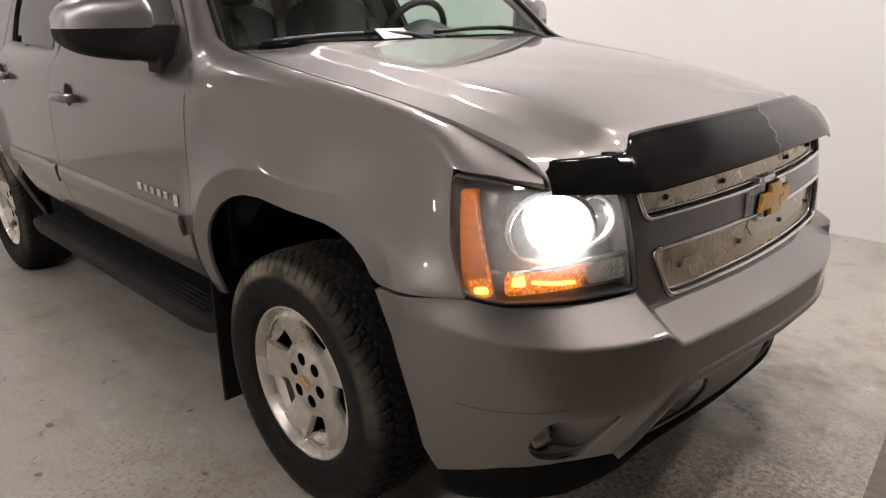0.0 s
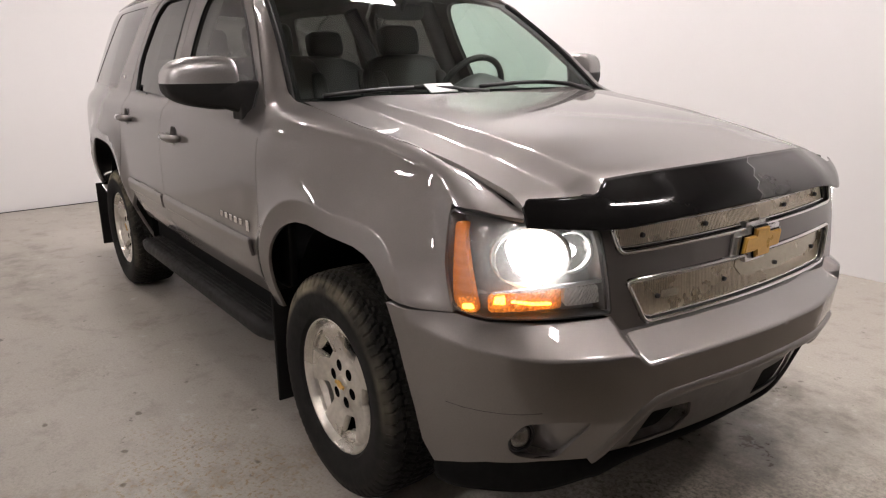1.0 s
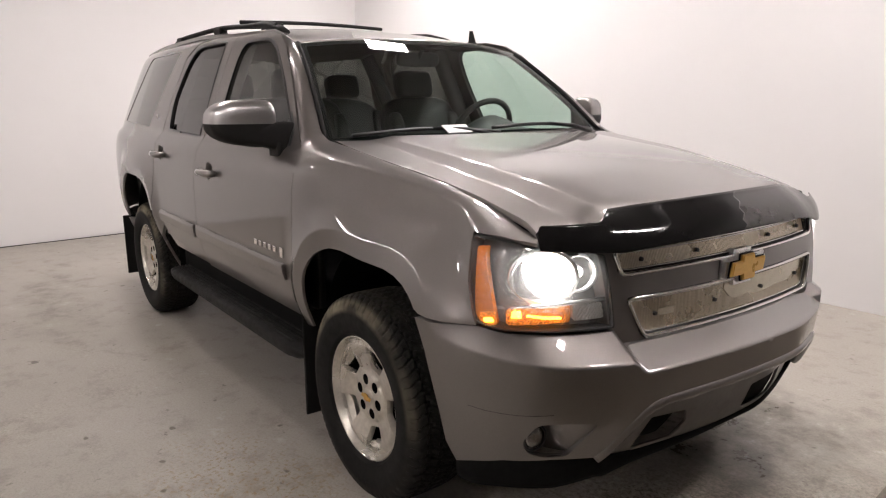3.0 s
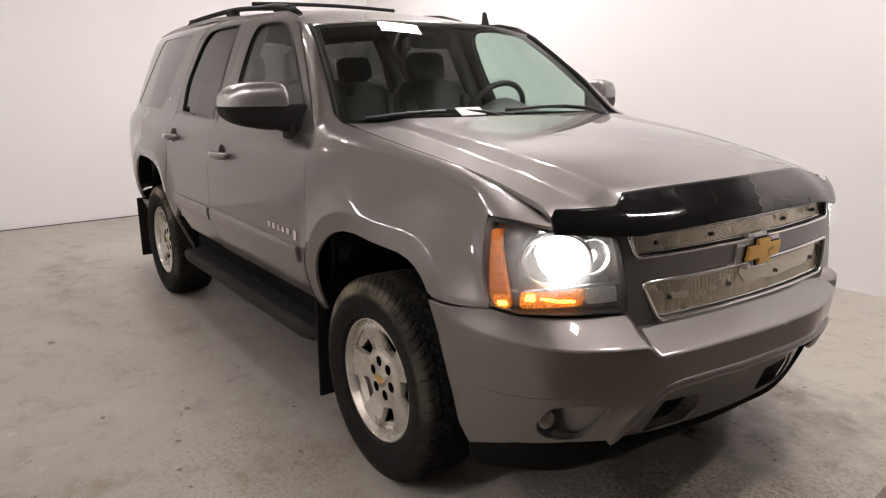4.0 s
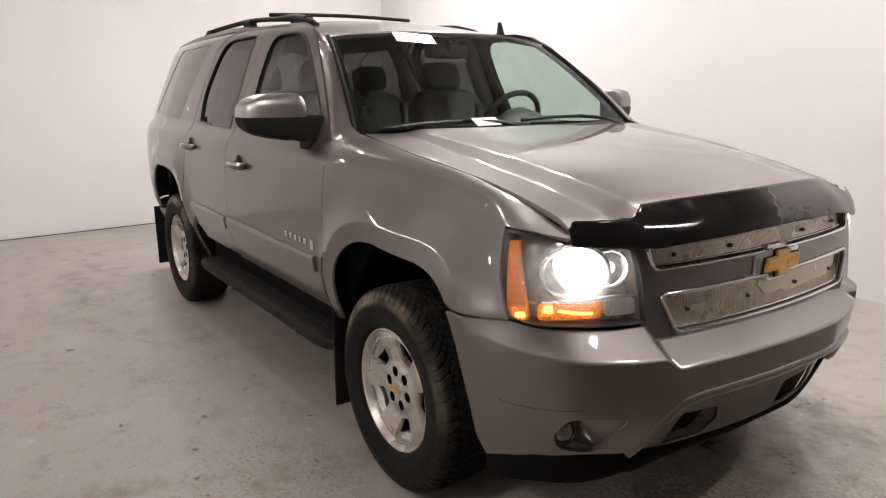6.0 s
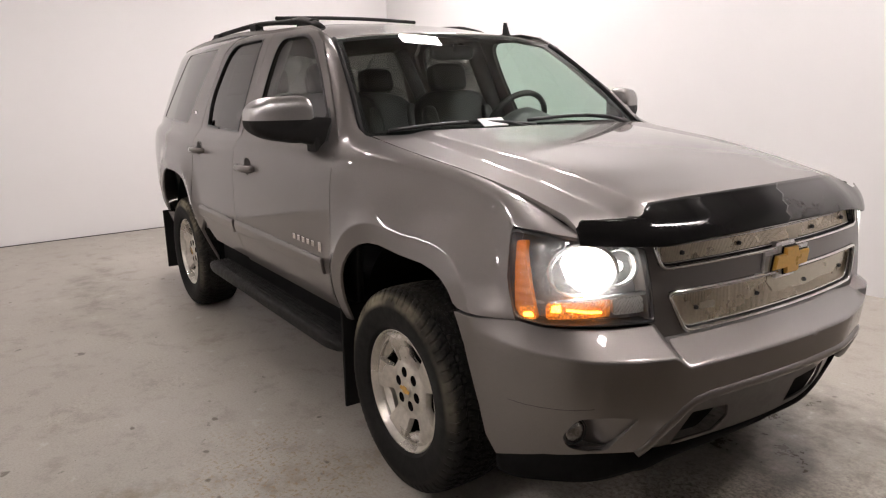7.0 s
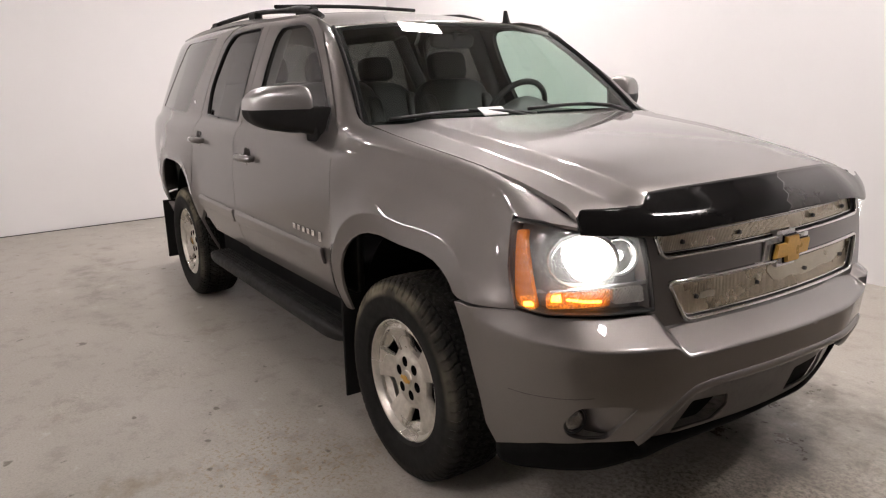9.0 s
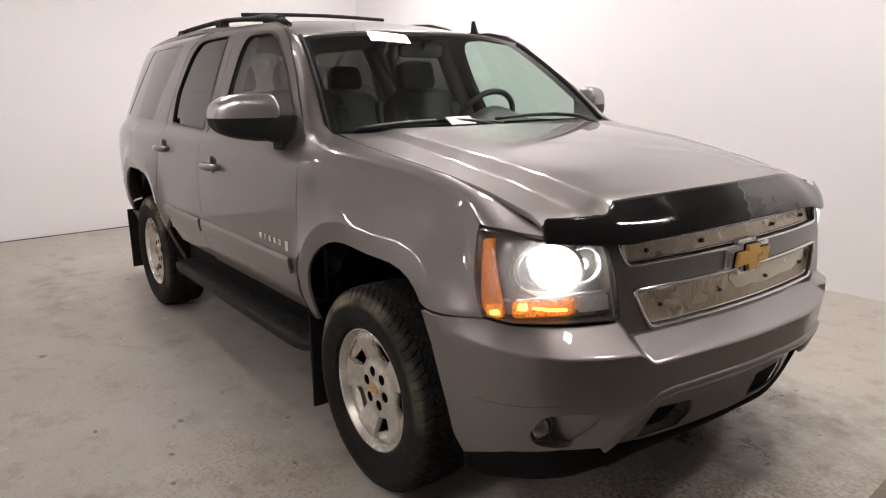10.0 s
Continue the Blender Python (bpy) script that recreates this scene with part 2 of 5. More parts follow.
# ---- mesh helpers ----
def part(name, bm, mat, parent=None, label="", smooth=False):
    me = bpy.data.meshes.new(name)
    bm.to_mesh(me)
    bm.free()
    me.materials.append(mat)
    if smooth:
        me.polygons.foreach_set("use_smooth", [True] * len(me.polygons))
    ob = new(name, me)
    if parent:
        ob.parent = parent
    if label:
        tagged(ob, label)
    return ob


def from_lists(name, verts, faces, mat, parent=None, label="", normals=None, smooth=True):
    me = bpy.data.meshes.new(name)
    me.from_pydata([tuple(v) for v in verts], [], faces)
    me.materials.append(mat)
    if smooth:
        me.polygons.foreach_set("use_smooth", [True] * len(me.polygons))
    if normals:
        me.normals_split_custom_set_from_vertices([tuple(n) for n in normals])
    ob = new(name, me)
    if parent:
        ob.parent = parent
    if label:
        tagged(ob, label)
    return ob


def box_bm(size, at=(0, 0, 0), bev=0.0, segs=2, turn=None, bm=None):
    b = bm or bmesh.new()
    m = Matrix.Translation(at) @ (turn.to_4x4() if turn else Matrix()) @ Matrix.Diagonal((*size, 1))
    made = bmesh.ops.create_cube(b, size=1, matrix=m)["verts"]
    if bev:
        edges = list({e for v in made for e in v.link_edges})
        bmesh.ops.bevel(b, geom=edges, offset=bev, segments=segs, affect="EDGES", profile=0.6)
    return b


def tube_bm(points, radius, sides=10, bm=None, flat=1.0):
    """A tube along points; radius may be a list; flat squashes it in z."""
    b = bm or bmesh.new()
    pts = [Vector(p) for p in points]
    rings = []
    for i, p in enumerate(pts):
        d = (pts[min(i + 1, len(pts) - 1)] - pts[max(i - 1, 0)]).normalized()
        a = d.cross(Vector((0, 0, 1)))
        a = a.normalized() if a.length > 1e-4 else Vector((1, 0, 0))
        c = a.cross(d).normalized()
        r = radius[i] if isinstance(radius, (list, tuple)) else radius
        rings.append([b.verts.new(p + r * (math.cos(k * 2 * math.pi / sides) * a + flat * math.sin(k * 2 * math.pi / sides) * c)) for k in range(sides)])
    for r0, r1 in zip(rings, rings[1:]):
        for k in range(sides):
            b.faces.new((r0[k], r0[(k + 1) % sides], r1[(k + 1) % sides], r1[k]))
    b.faces.new(rings[0]), b.faces.new(rings[-1])
    bmesh.ops.recalc_face_normals(b, faces=b.faces)
    return b


def lathe(profile, steps, axis="y"):
    """Verts and faces of a profile of (along, radius) turned round y."""
    verts, faces, n = [], [], len(profile)
    for i in range(steps):
        a = 2 * math.pi * i / steps
        for y, r in profile:
            verts.append((r * math.cos(a), y, r * math.sin(a)))
    for i in range(steps):
        for j in range(n - 1):
            p, q = i * n + j, ((i + 1) % steps) * n + j
            faces.append((p, q, q + 1, p + 1))
    return verts, faces


def smooth_curve(xs, ys):
    """A smooth function through the points that does not overshoot."""
    n = len(xs)
    d = [(ys[i + 1] - ys[i]) / (xs[i + 1] - xs[i]) for i in range(n - 1)]
    m = [d[0]] + [0 if d[i - 1] * d[i] <= 0 else 2 * d[i - 1] * d[i] / (d[i - 1] + d[i]) for i in range(1, n - 1)] + [d[-1]]

    def f(x):
        if x <= xs[0]:
            return ys[0]
        if x >= xs[-1]:
            return ys[-1]
        i = 0
        while x > xs[i + 1]:
            i += 1
        h = xs[i + 1] - xs[i]
        t = (x - xs[i]) / h
        return (ys[i] * (1 + 2 * t) * (1 - t) ** 2 + m[i] * h * t * (1 - t) ** 2 + ys[i + 1] * t * t * (3 - 2 * t) + m[i + 1] * h * t * t * (t - 1))

    return f


def step01(a, b, x):
    t = min(1, max(0, (x - a) / (b - a)))
    return t * t * (3 - 2 * t)


def inside(p, poly):
    x, y = p
    hit, j = False, len(poly) - 1
    for i in range(len(poly)):
        (xi, yi), (xj, yj) = poly[i], poly[j]
        if (yi > y) != (yj > y) and x < (xj - xi) * (y - yi) / (yj - yi) + xi:
            hit = not hit
        j = i
    return hit


def rounded(poly, r, segs=4):
    """Rounds the corners of a polygon; r is one radius or one for each corner."""
    out, n = [], len(poly)
    for i in range(n):
        p, a, b = Vector(poly[i]), Vector(poly[i - 1]), Vector(poly[(i + 1) % n])
        rad = r[i] if isinstance(r, (list, tuple)) else r
        if rad <= 0:
            out.append(tuple(p))
            continue
        cut = min(rad, 0.45 * (a - p).length, 0.45 * (b - p).length)
        p0, p1 = p + (a - p).normalized() * cut, p + (b - p).normalized() * cut
        for k in range(segs + 1):
            t = k / segs
            out.append(tuple((1 - t) ** 2 * p0 + 2 * t * (1 - t) * p + t * t * p1))
    return out


def resample(poly, step):
    out = []
    for i in range(len(poly)):
        a, b = Vector(poly[i]), Vector(poly[(i + 1) % len(poly)])
        n = max(1, round((b - a).length / step))
        out += [tuple(a.lerp(b, k / n)) for k in range(n)]
    return out


def ellipse(cx, cy, rx, ry, n=24):
    return [(cx + rx * math.cos(2 * math.pi * k / n), cy + ry * math.sin(2 * math.pi * k / n)) for k in range(n)]


def panel(name, outline, lift, mat, parent, step=0.03, holes=(), depth=0.012, label="", creases=()):
    """A curved sheet: a 2D outline with holes, lifted onto a surface lift(a, b, d) -> Vector (d: metres inwards), with returned edges."""
    loops = [resample(outline, step)] + [resample(h, step) for h in holes]
    pts, edges = [], []
    for lp in loops:
        k = len(pts)
        pts += lp
        edges += [(k + i, k + (i + 1) % len(lp)) for i in range(len(lp))]
    for line in creases:          # open lines that the mesh follows
        line = [p for p in line if inside(p, outline) and min((p[0] - q[0]) ** 2 + (p[1] - q[1]) ** 2 for q in loops[0]) > 2.5e-5]
        k = len(pts)
        pts += line
        edges += [(k + i, k + i + 1) for i in range(len(line) - 1)]
    lo = [min(p[c] for p in outline) for c in (0, 1)]
    hi = [max(p[c] for p in outline) for c in (0, 1)]
    rim = np.array(pts)
    for i in range(1, int((hi[0] - lo[0]) / step) + 1):
        for j in range(1, int((hi[1] - lo[1]) / step) + 1):
            p = (lo[0] + i * step, lo[1] + j * step)
            if inside(p, outline) and not any(inside(p, h) for h in holes) and ((rim - p) ** 2).sum(1).min() > (0.55 * step) ** 2:
                pts.append(p)
    vs, _, fs, *_ = geometry.delaunay_2d_cdt([Vector(p) for p in pts], edges, [], 0, 1e-7)
    fs = [f for f in fs if len(f) == 3]
    keep = []
    for f in fs:
        c = sum((vs[i] for i in f), Vector((0, 0))) / 3
        if inside(c, outline) and not any(inside(c, h) for h in holes):
            keep.append(tuple(f))
    verts = [lift(v[0], v[1], 0) for v in vs]
    e = 2e-3
    normals = []
    for v, p in zip(vs, verts):
        a = lift(v[0] + e, v[1], 0) - lift(v[0] - e, v[1], 0)
        b = lift(v[0], v[1] + e, 0) - lift(v[0], v[1] - e, 0)
        n = a.cross(b)
        n = n.normalized() if n.length > 1e-12 else Vector((0, 0, 1))
        inw = lift(v[0], v[1], 0.01) - p
        normals.append(n if n.dot(inw) <= 0 else -n)
    faces = []
    for f in keep:
        g = (verts[f[1]] - verts[f[0]]).cross(verts[f[2]] - verts[f[0]])
        faces.append(f if g.dot(normals[f[0]] + normals[f[1]] + normals[f[2]]) >= 0 else f[::-1])
    if depth:
        count = {}
        for f in faces:
            for i in range(3):
                a, b = f[i], f[(i + 1) % 3]
                count.setdefault((min(a, b), max(a, b)), []).append((a, b))
        for es in count.values():
            if len(es) == 1:
                a, b = es[0]
                k = len(verts)
                pa, pb = verts[a], verts[b]
                qa, qb = lift(*vs[a], depth), lift(*vs[b], depth)
                n = (pb - pa).cross(qa - pa)
                n = -n.normalized() if n.length > 1e-12 else normals[a]
                verts += [pa, pb, qb, qa]
                normals += [(n + normals[a] * 0.5).normalized(), (n + normals[b] * 0.5).normalized(), n, n]
                faces.append((k + 1, k, k + 3, k + 2))
    return from_lists(name, verts, faces, mat, parent, label, normals)


def grid_sheet(name, nu, nv, f, mat, parent, label="", thick=0.0, closed=False):
    """A sheet of nu x nv points f(u, v), u and v from 0 to 1; thick gives it a back."""
    verts, faces = [], []
    for i in range(nu):
        for j in range(nv):
            verts.append(f(i / (nu - 1), j / (nv - 1)))
    for i in range(nu - 1):
        for j in range(nv - 1):
            a = i * nv + j
            faces.append((a, a + 1, a + nv + 1, a + nv))
    bm = bmesh.new()
    bv = [bm.verts.new(v) for v in verts]
    for q in faces:
        bm.faces.new([bv[i] for i in q])
    bmesh.ops.remove_doubles(bm, verts=bm.verts, dist=1e-5)
    bmesh.ops.recalc_face_normals(bm, faces=bm.faces)
    if thick:
        bmesh.ops.solidify(bm, geom=bm.faces[:], thickness=thick)
    return part(name, bm, mat, parent, label, True)


# ---- the room ----
TURN_ROOM = 2.3


def room_box(name, x0, x1, y0, y1, z0, z1, mat, label):
    bm = box_bm((x1 - x0, y1 - y0, z1 - z0), ((x0 + x1) / 2, (y0 + y1) / 2, (z0 + z1) / 2))
    bmesh.ops.transform(bm, matrix=Matrix.Translation((-6.36, 2.70, 0)) @ Matrix.Rotation(radians(TURN_ROOM), 4, "Z"), verts=bm.verts)
    ob = part(name, bm, mat)
    return tagged(ob, label, name.split("_")[0], kind="structure")


# Unseen panels: some placed by reflections, others added to brighten walls, floor and paint
LIGHTS = [(-4.2, -0.6), (-4.6, 1.9), (-3.0, 1.75), (-1.35, 0.9), (0.6, 1.6), (2.3, 1.9), (1.6, 0.3), (1.3, -3.4), (-0.6, -5.7), (-2.6, -1.7), (-4.9, -4.9), (1.0, -6.2)]
H_ROOM, L_ROOM, W_ROOM = 3.7, 13.0, 9.5
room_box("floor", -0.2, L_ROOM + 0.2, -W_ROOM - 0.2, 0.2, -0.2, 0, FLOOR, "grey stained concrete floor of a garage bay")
room_box("ceiling", -0.2, L_ROOM + 0.2, -W_ROOM - 0.2, 0.2, H_ROOM, H_ROOM + 0.2, CEILING, "grey painted ceiling with small light panels")
room_box("wall_rear", -0.2, 0, -W_ROOM, 0, 0, H_ROOM, WALL, "plain white painted wall behind the vehicle")
room_box("wall_side", -0.2, L_ROOM + 0.2, 0, 0.2, 0, H_ROOM, WALL, "plain white painted wall beside the vehicle")
# Unseen wall added to close the bay; its dark paint dims the front's reflections
room_box("wall_front", L_ROOM, L_ROOM + 0.2, -W_ROOM, 0, 0, H_ROOM, DARK_WALL, "unseen closing wall, dark grey to dim reflections in the vehicle's front")
room_box("wall_near", -0.2, L_ROOM + 0.2, -W_ROOM - 0.2, -W_ROOM, 0, H_ROOM, WALL, "plain white painted wall")


def ceiling_light(x, y, turn=0):
    root = tagged(new("ceiling_light"), "lit white ceiling panel in a thin frame, placed unseen to light the bay", "lamp", "ceiling lights")
    root.matrix_world = pose(x, y, H_ROOM, 0, 0, turn)
    fr = bmesh.new()
    for sx, sy, w, d in ((0, 0.115, 0.54, 0.03), (0, -0.115, 0.54, 0.03), (0.255, 0, 0.03, 0.2), (-0.255, 0, 0.03, 0.2)):
        box_bm((w, d, 0.06), (sx, sy, -0.03), 0.004, 1, bm=fr)
    part("frame", fr, CHROME, root, "thin metal frame")
    part("diffuser", box_bm((0.48, 0.2, 0.02), (0, 0, -0.035), 0.003, 1), LAMP, root, "glowing diffuser")
    return root


def ceiling_beam(x0, x1, y, w):
    bm = box_bm((x1 - x0, w, 0.22), ((x0 + x1) / 2, y, H_ROOM - 0.11), 0.01)
    ob = part("ceiling_beam", bm, BEAM)
    return tagged(ob, "grey steel beam under the ceiling", "beam", kind="structure")


for by in (-3.6, -1.7, 0.5, 2.2):
    ceiling_beam(-6.2, 6.0, by, 0.14)
# open joint between floor and rear wall
bm = box_bm((0.012, W_ROOM - 0.1, 0.006), (0.006, -W_ROOM / 2, 0.003))
bmesh.ops.transform(bm, matrix=Matrix.Translation((-6.36, 2.70, 0)) @ Matrix.Rotation(radians(TURN_ROOM), 4, "Z"), verts=bm.verts)
tagged(part("floor_joint", bm, LINER), "dark open joint along the wall's foot", "joint", kind="structure")

# brown slab in front of the vehicle
bm = box_bm((4.0, 5.0, 0.004), (2.0, 0, 0.002))
bmesh.ops.transform(bm, matrix=Matrix.Translation((1.205, 0.2, 0)) @ Matrix.Rotation(radians(6), 4, "Z"), verts=bm.verts)
tagged(part("floor_slab", bm, BROWN), "brown stained concrete slab in the floor", "floor", kind="structure")

for lx, ly in LIGHTS:
    ceiling_light(lx, ly, TURN_ROOM + 90)


# ---- the vehicle: its surfaces ----
# x points to the vehicle's front, its right side lies at negative y; the front axle is at x = 0.
PLAN = [(1.005, 0.0), (0.995, 0.25), (0.952, 0.59), (0.895, 0.745), (0.80, 0.868), (0.66, 0.952), (0.45, 0.992), (0.2, 1.0), (-0.5, 1.003),
        (-1.5, 1.003), (-2.4, 1.0), (-2.95, 0.992), (-3.4, 0.965), (-3.75, 0.925), (-3.98, 0.86), (-4.09, 0.7), (-4.14, 0.35), (-4.15, 0.0)]


def plan_table():
    p = [(PLAN[1][0], -PLAN[1][1])] + PLAN + [(PLAN[-2][0], -PLAN[-2][1])]
    xs, ss = [], []
    for i in range(1, len(p) - 2):
        for k in range(40):
            t = k / 40
            w = ((-t + 2 * t * t - t ** 3) / 2, (2 - 5 * t * t + 3 * t ** 3) / 2, (t + 4 * t * t - 3 * t ** 3) / 2, (t ** 3 - t * t) / 2)
            xs.append(sum(w[j] * p[i - 1 + j][0] for j in range(4)))
            ss.append(sum(w[j] * p[i - 1 + j][1] for j in range(4)))
    xs, ss = np.array(xs), np.array(ss)
    for _ in range(12):
        xs[1:-1] = (xs[:-2] + 2 * xs[1:-1] + xs[2:]) / 4
        ss[1:-1] = (ss[:-2] + 2 * ss[1:-1] + ss[2:]) / 4
    u = np.r_[0, np.cumsum(np.hypot(np.diff(xs), np.diff(ss)))]
    return u, xs, ss


PU, PX, PS = plan_table()
PTX, PTS = np.gradient(PX, PU), np.gradient(PS, PU)


def plan(u):
    """Place and outward normal of the plan's outline at u metres from the front's middle."""
    a = abs(u)
    x, s = float(np.interp(a, PU, PX)), float(np.interp(a, PU, PS))
    tx, ts = float(np.interp(a, PU, PTX)), float(np.interp(a, PU, PTS))
    n = math.hypot(tx, ts)
    return x, s, ts / n, -tx / n


def u_at(x, s):
    return float(PU[int(np.argmin((PX - x) ** 2 + (PS - s) ** 2))])


def ux(x):
    """u of the side at a given x."""
    i = int(np.argmax(PS > 0.9))
    return float(np.interp(-x, -PX[i:], PU[i:]))


SIDE_OFF = smooth_curve([0.26, 0.36, 0.45, 0.58, 0.70, 0.82, 1.0, 1.10, 1.17, 1.215, 1.242, 1.262, 1.30, 1.50, 1.70, 1.745, 1.78, 1.81, 1.83],
                        [0.21, 0.165, 0.120, 0.062, 0.018, 0.0, 0.0, 0.006, 0.016, 0.032, 0.052, 0.070, 0.082, 0.150, 0.225, 0.246, 0.272, 0.315, 0.37])
FEND_TOP = smooth_curve([-0.6, -0.43, -0.21, 0.16, 0.46, 0.61, 0.70, 0.82], [1.31, 1.296, 1.266, 1.214, 1.161, 1.125, 1.104, 1.066])
FEND_IN = smooth_curve([-0.6, 0.0, 0.3, 0.55, 0.70, 0.80], [0.183, 0.188, 0.210, 0.202, 0.172, 0.142])
FRONT_OFF = smooth_curve([0.70, 0.79, 0.90, 1.01, 1.06], [0.085, 0.103, 0.118, 0.148, 0.175])
ARCHES = ((0.085, 0.385, 0.435, 0.565), (-2.905, 0.385, 0.475, 0.59))
ARCH_N = 3.4
CROWN_V, TH0, TH1 = 0.08, radians(17), radians(80)


def crown_h(x):
    """Height of the tight round along the wing's upper edge; fuller towards the lamp."""
    return 0.026 + 0.066 * step01(0.42, 0.72, x)


def wing_lean(x, v):
    """How far the wing's flank leans in at height v."""
    zs = FEND_TOP(x) - crown_h(x)
    edge = FEND_IN(x) - 0.047 - 0.120 * step01(0.42, 0.72, x)
    k = step01(-0.42, 0.15, x)
    foot = SIDE_OFF(min(v, 0.82)) + 0.035 * step01(0.72, 0.90, v) * (1 - step01(0.35, 0.6, x))
    return (1 - k) * SIDE_OFF(v) + k * (foot + (edge - foot) * max(0.0, (v - 0.84) / (zs - 0.84)))




def arch_drop(x, k):
    """The front arch's top falls a little towards the bumper."""
    return 0.026 * step01(-0.20, 0.12, x) if k == 0 else 0.0


def arch_rho(x, z, k):
    xc, zc, a, b = ARCHES[k]
    z += arch_drop(x, k)
    return ((abs(x - xc) / a) ** ARCH_N + (max(0, z - zc) / b) ** ARCH_N) ** (1 / ARCH_N)


def flare(x, z):
    out = 0.0
    for k in (0, 1):
        r = arch_rho(x, z, k)
        # a flat lip round the opening, then a hollow curve into the panel
        out += 0.030 - 0.008 * (1.12 - r) / 0.12 if r <= 1.12 else 0.030 * max(0.0, 1 - (r - 1.12) / 0.27) ** 2
    return out


def bulge(x, z, off, s):
    """How far the front arch's lip stands out from the tapering wing, to run straight along the car."""
    r = arch_rho(x, z, 0)
    need = off - (s - 1.008)
    return 0.024 * step01(0, 0.05, need) * step01(-0.30, 0.15, x) * (1 - step01(1.06, 1.42, r)) * (1 - step01(1.02, 1.2, z))


def squeeze(y):
    """The left half is a little narrower than the right."""
    return y if y <= 0 else y - 0.092 * step01(0.1, 0.85, y)


def to_side(u, off, z):
    x, s, nx, ns = plan(u)
    if u < 0:      # the left front corner is knocked in a little
        off += 0.05 * step01(0.45, 1.0, -u) * (1 - step01(1.5, 2.4, -u))
    lean = 0.095 * min(1.0, max(0.0, (z - 1.28) / 0.45))       # the cabin's left side leans in more
    return Vector(((x - off * nx), -(s - off * ns) if u >= 0 else squeeze(s - off * ns) - lean, z))


def side(u, v, d=0.0):
    """The doors, quarter panels and pillars, up to the roof's edge."""
    x = plan(u)[0]
    off = SIDE_OFF(v) - flare(x, v) * (1 - step01(1.05, 1.2, v))
    rear = max(0.0, -2.3 - x)
    off += 0.03 * rear * max(0, v - 1.25)
    return to_side(u, off + d, v)


def fender(u, v, d=0.0):
    """The front wings: upright below, rounded over to the bonnet's joint above."""
    x, s, nx, ns = plan(u)
    h = crown_h(x)
    zs = FEND_TOP(x) - h
    w = step01(0.62, 1.12, abs(u))
    low = (1 - w) * FRONT_OFF(min(v, zs)) * 0.6 + w * wing_lean(x, min(v, zs))
    if v <= zs:
        out = low - flare(x, v) * (1 - step01(1.05, 1.2, v))
        return to_side(u, out - bulge(x, v, out, s) + d, v)
    th = TH0 + (TH1 - TH0) * min(1.3, (v - zs) / CROWN_V)
    off = low + (FEND_IN(x) - low) * (math.cos(TH0) - math.cos(th)) / (math.cos(TH0) - math.cos(TH1))
    z = zs + h * (math.sin(th) - math.sin(TH0)) / (math.sin(TH1) - math.sin(TH0))
    out = low - flare(x, zs) * (1 - step01(1.05, 1.2, zs))
    return to_side(u, off - (low - out + bulge(x, zs, out, s)) * math.cos(th) + d * math.cos(th), z - d * math.sin(th))


def crown_from_z(x, z):
    """The v at which the wing has height z."""
    h = crown_h(x)
    zs = FEND_TOP(x) - h
    if z <= zs:
        return z
    th = math.asin(min(1, math.sin(TH0) + (z - zs) / h * (math.sin(TH1) - math.sin(TH0))))
    return zs + CROWN_V * (th - TH0) / (TH1 - TH0)


def wing_off(u, z):
    """How far the wing lies inside the plan's outline at height z."""
    x, s, nx, ns = plan(u)
    p = fender(abs(u), crown_from_z(x, z))
    return (x - p.x) * nx + (s + p.y) * ns


def crown_v(x):
    return FEND_TOP(x) - crown_h(x) + CROWN_V


def mirrored(outline):
    return [(-a, b) for a, b in outline][::-1]


suv = tagged(new("suv"), "grey metallic four-door sport utility vehicle with headlamps on, parked on concrete", "car")


def both(name, outline, lift, mat, holes=(), creases=(), **kw):
    """A panel on the right side and its mirror on the left."""
    a = panel(name, outline, lift, mat, suv, holes=holes, creases=creases, **kw)
    b = panel(name, mirrored(outline), lift, mat, suv, holes=[mirrored(h) for h in holes], creases=[mirrored(c) for c in creases], **kw)
    return a, b


def arch_line(k, x0, x1, n=22):
    """Points of a wheel arch's edge from x0 over the top to x1."""
    xc, zc, a, b = ARCHES[k]
    pts = []
    for i in range(n + 1):
        th = math.pi * i / n
        c, s = math.cos(th), math.sin(th)
        x, z = xc + a * math.copysign(abs(c) ** (2 / ARCH_N), c), zc + b * abs(s) ** (2 / ARCH_N)
        if min(x0, x1) <= x <= max(x0, x1):
            pts.append((x, z - arch_drop(x, k)))
    return pts if x0 > x1 else pts[::-1]


def arch_folds(k, rs=(1.095, 1.112, 1.128, 1.15, 1.19)):
    """Lines that run beside a wheel arch's lip."""
    xc, zc, a, b = ARCHES[k]
    lines = []
    for r in rs:
        line = []
        for i in range(1, 60):
            th = math.pi * i / 60
            c, s = math.cos(th), math.sin(th)
            x = xc + r * a * math.copysign(abs(c) ** (2 / ARCH_N), c)
            line.append((ux(x), zc + r * b * abs(s) ** (2 / ARCH_N) - arch_drop(x, k)))
        lines.append(line)
    return lines


def U(pts):
    return [(ux(x), z) for x, z in pts]


# front wing
front_u = u_at(0.80, 0.868)
wing = [(u_at(0.45, 0.992), 0.830), (u_at(0.55, 0.975), 0.832), (u_at(0.66, 0.952), 0.839), (u_at(0.612, 0.964), 0.95), (u_at(0.583, 0.97), crown_from_z(0.583, 1.084)),
        (u_at(0.66, 0.952), crown_from_z(0.66, 1.082)), (u_at(0.73, 0.92), crown_from_z(0.73, 1.074)), (front_u, crown_from_z(0.80, 1.062)), (front_u, crown_v(0.80))]
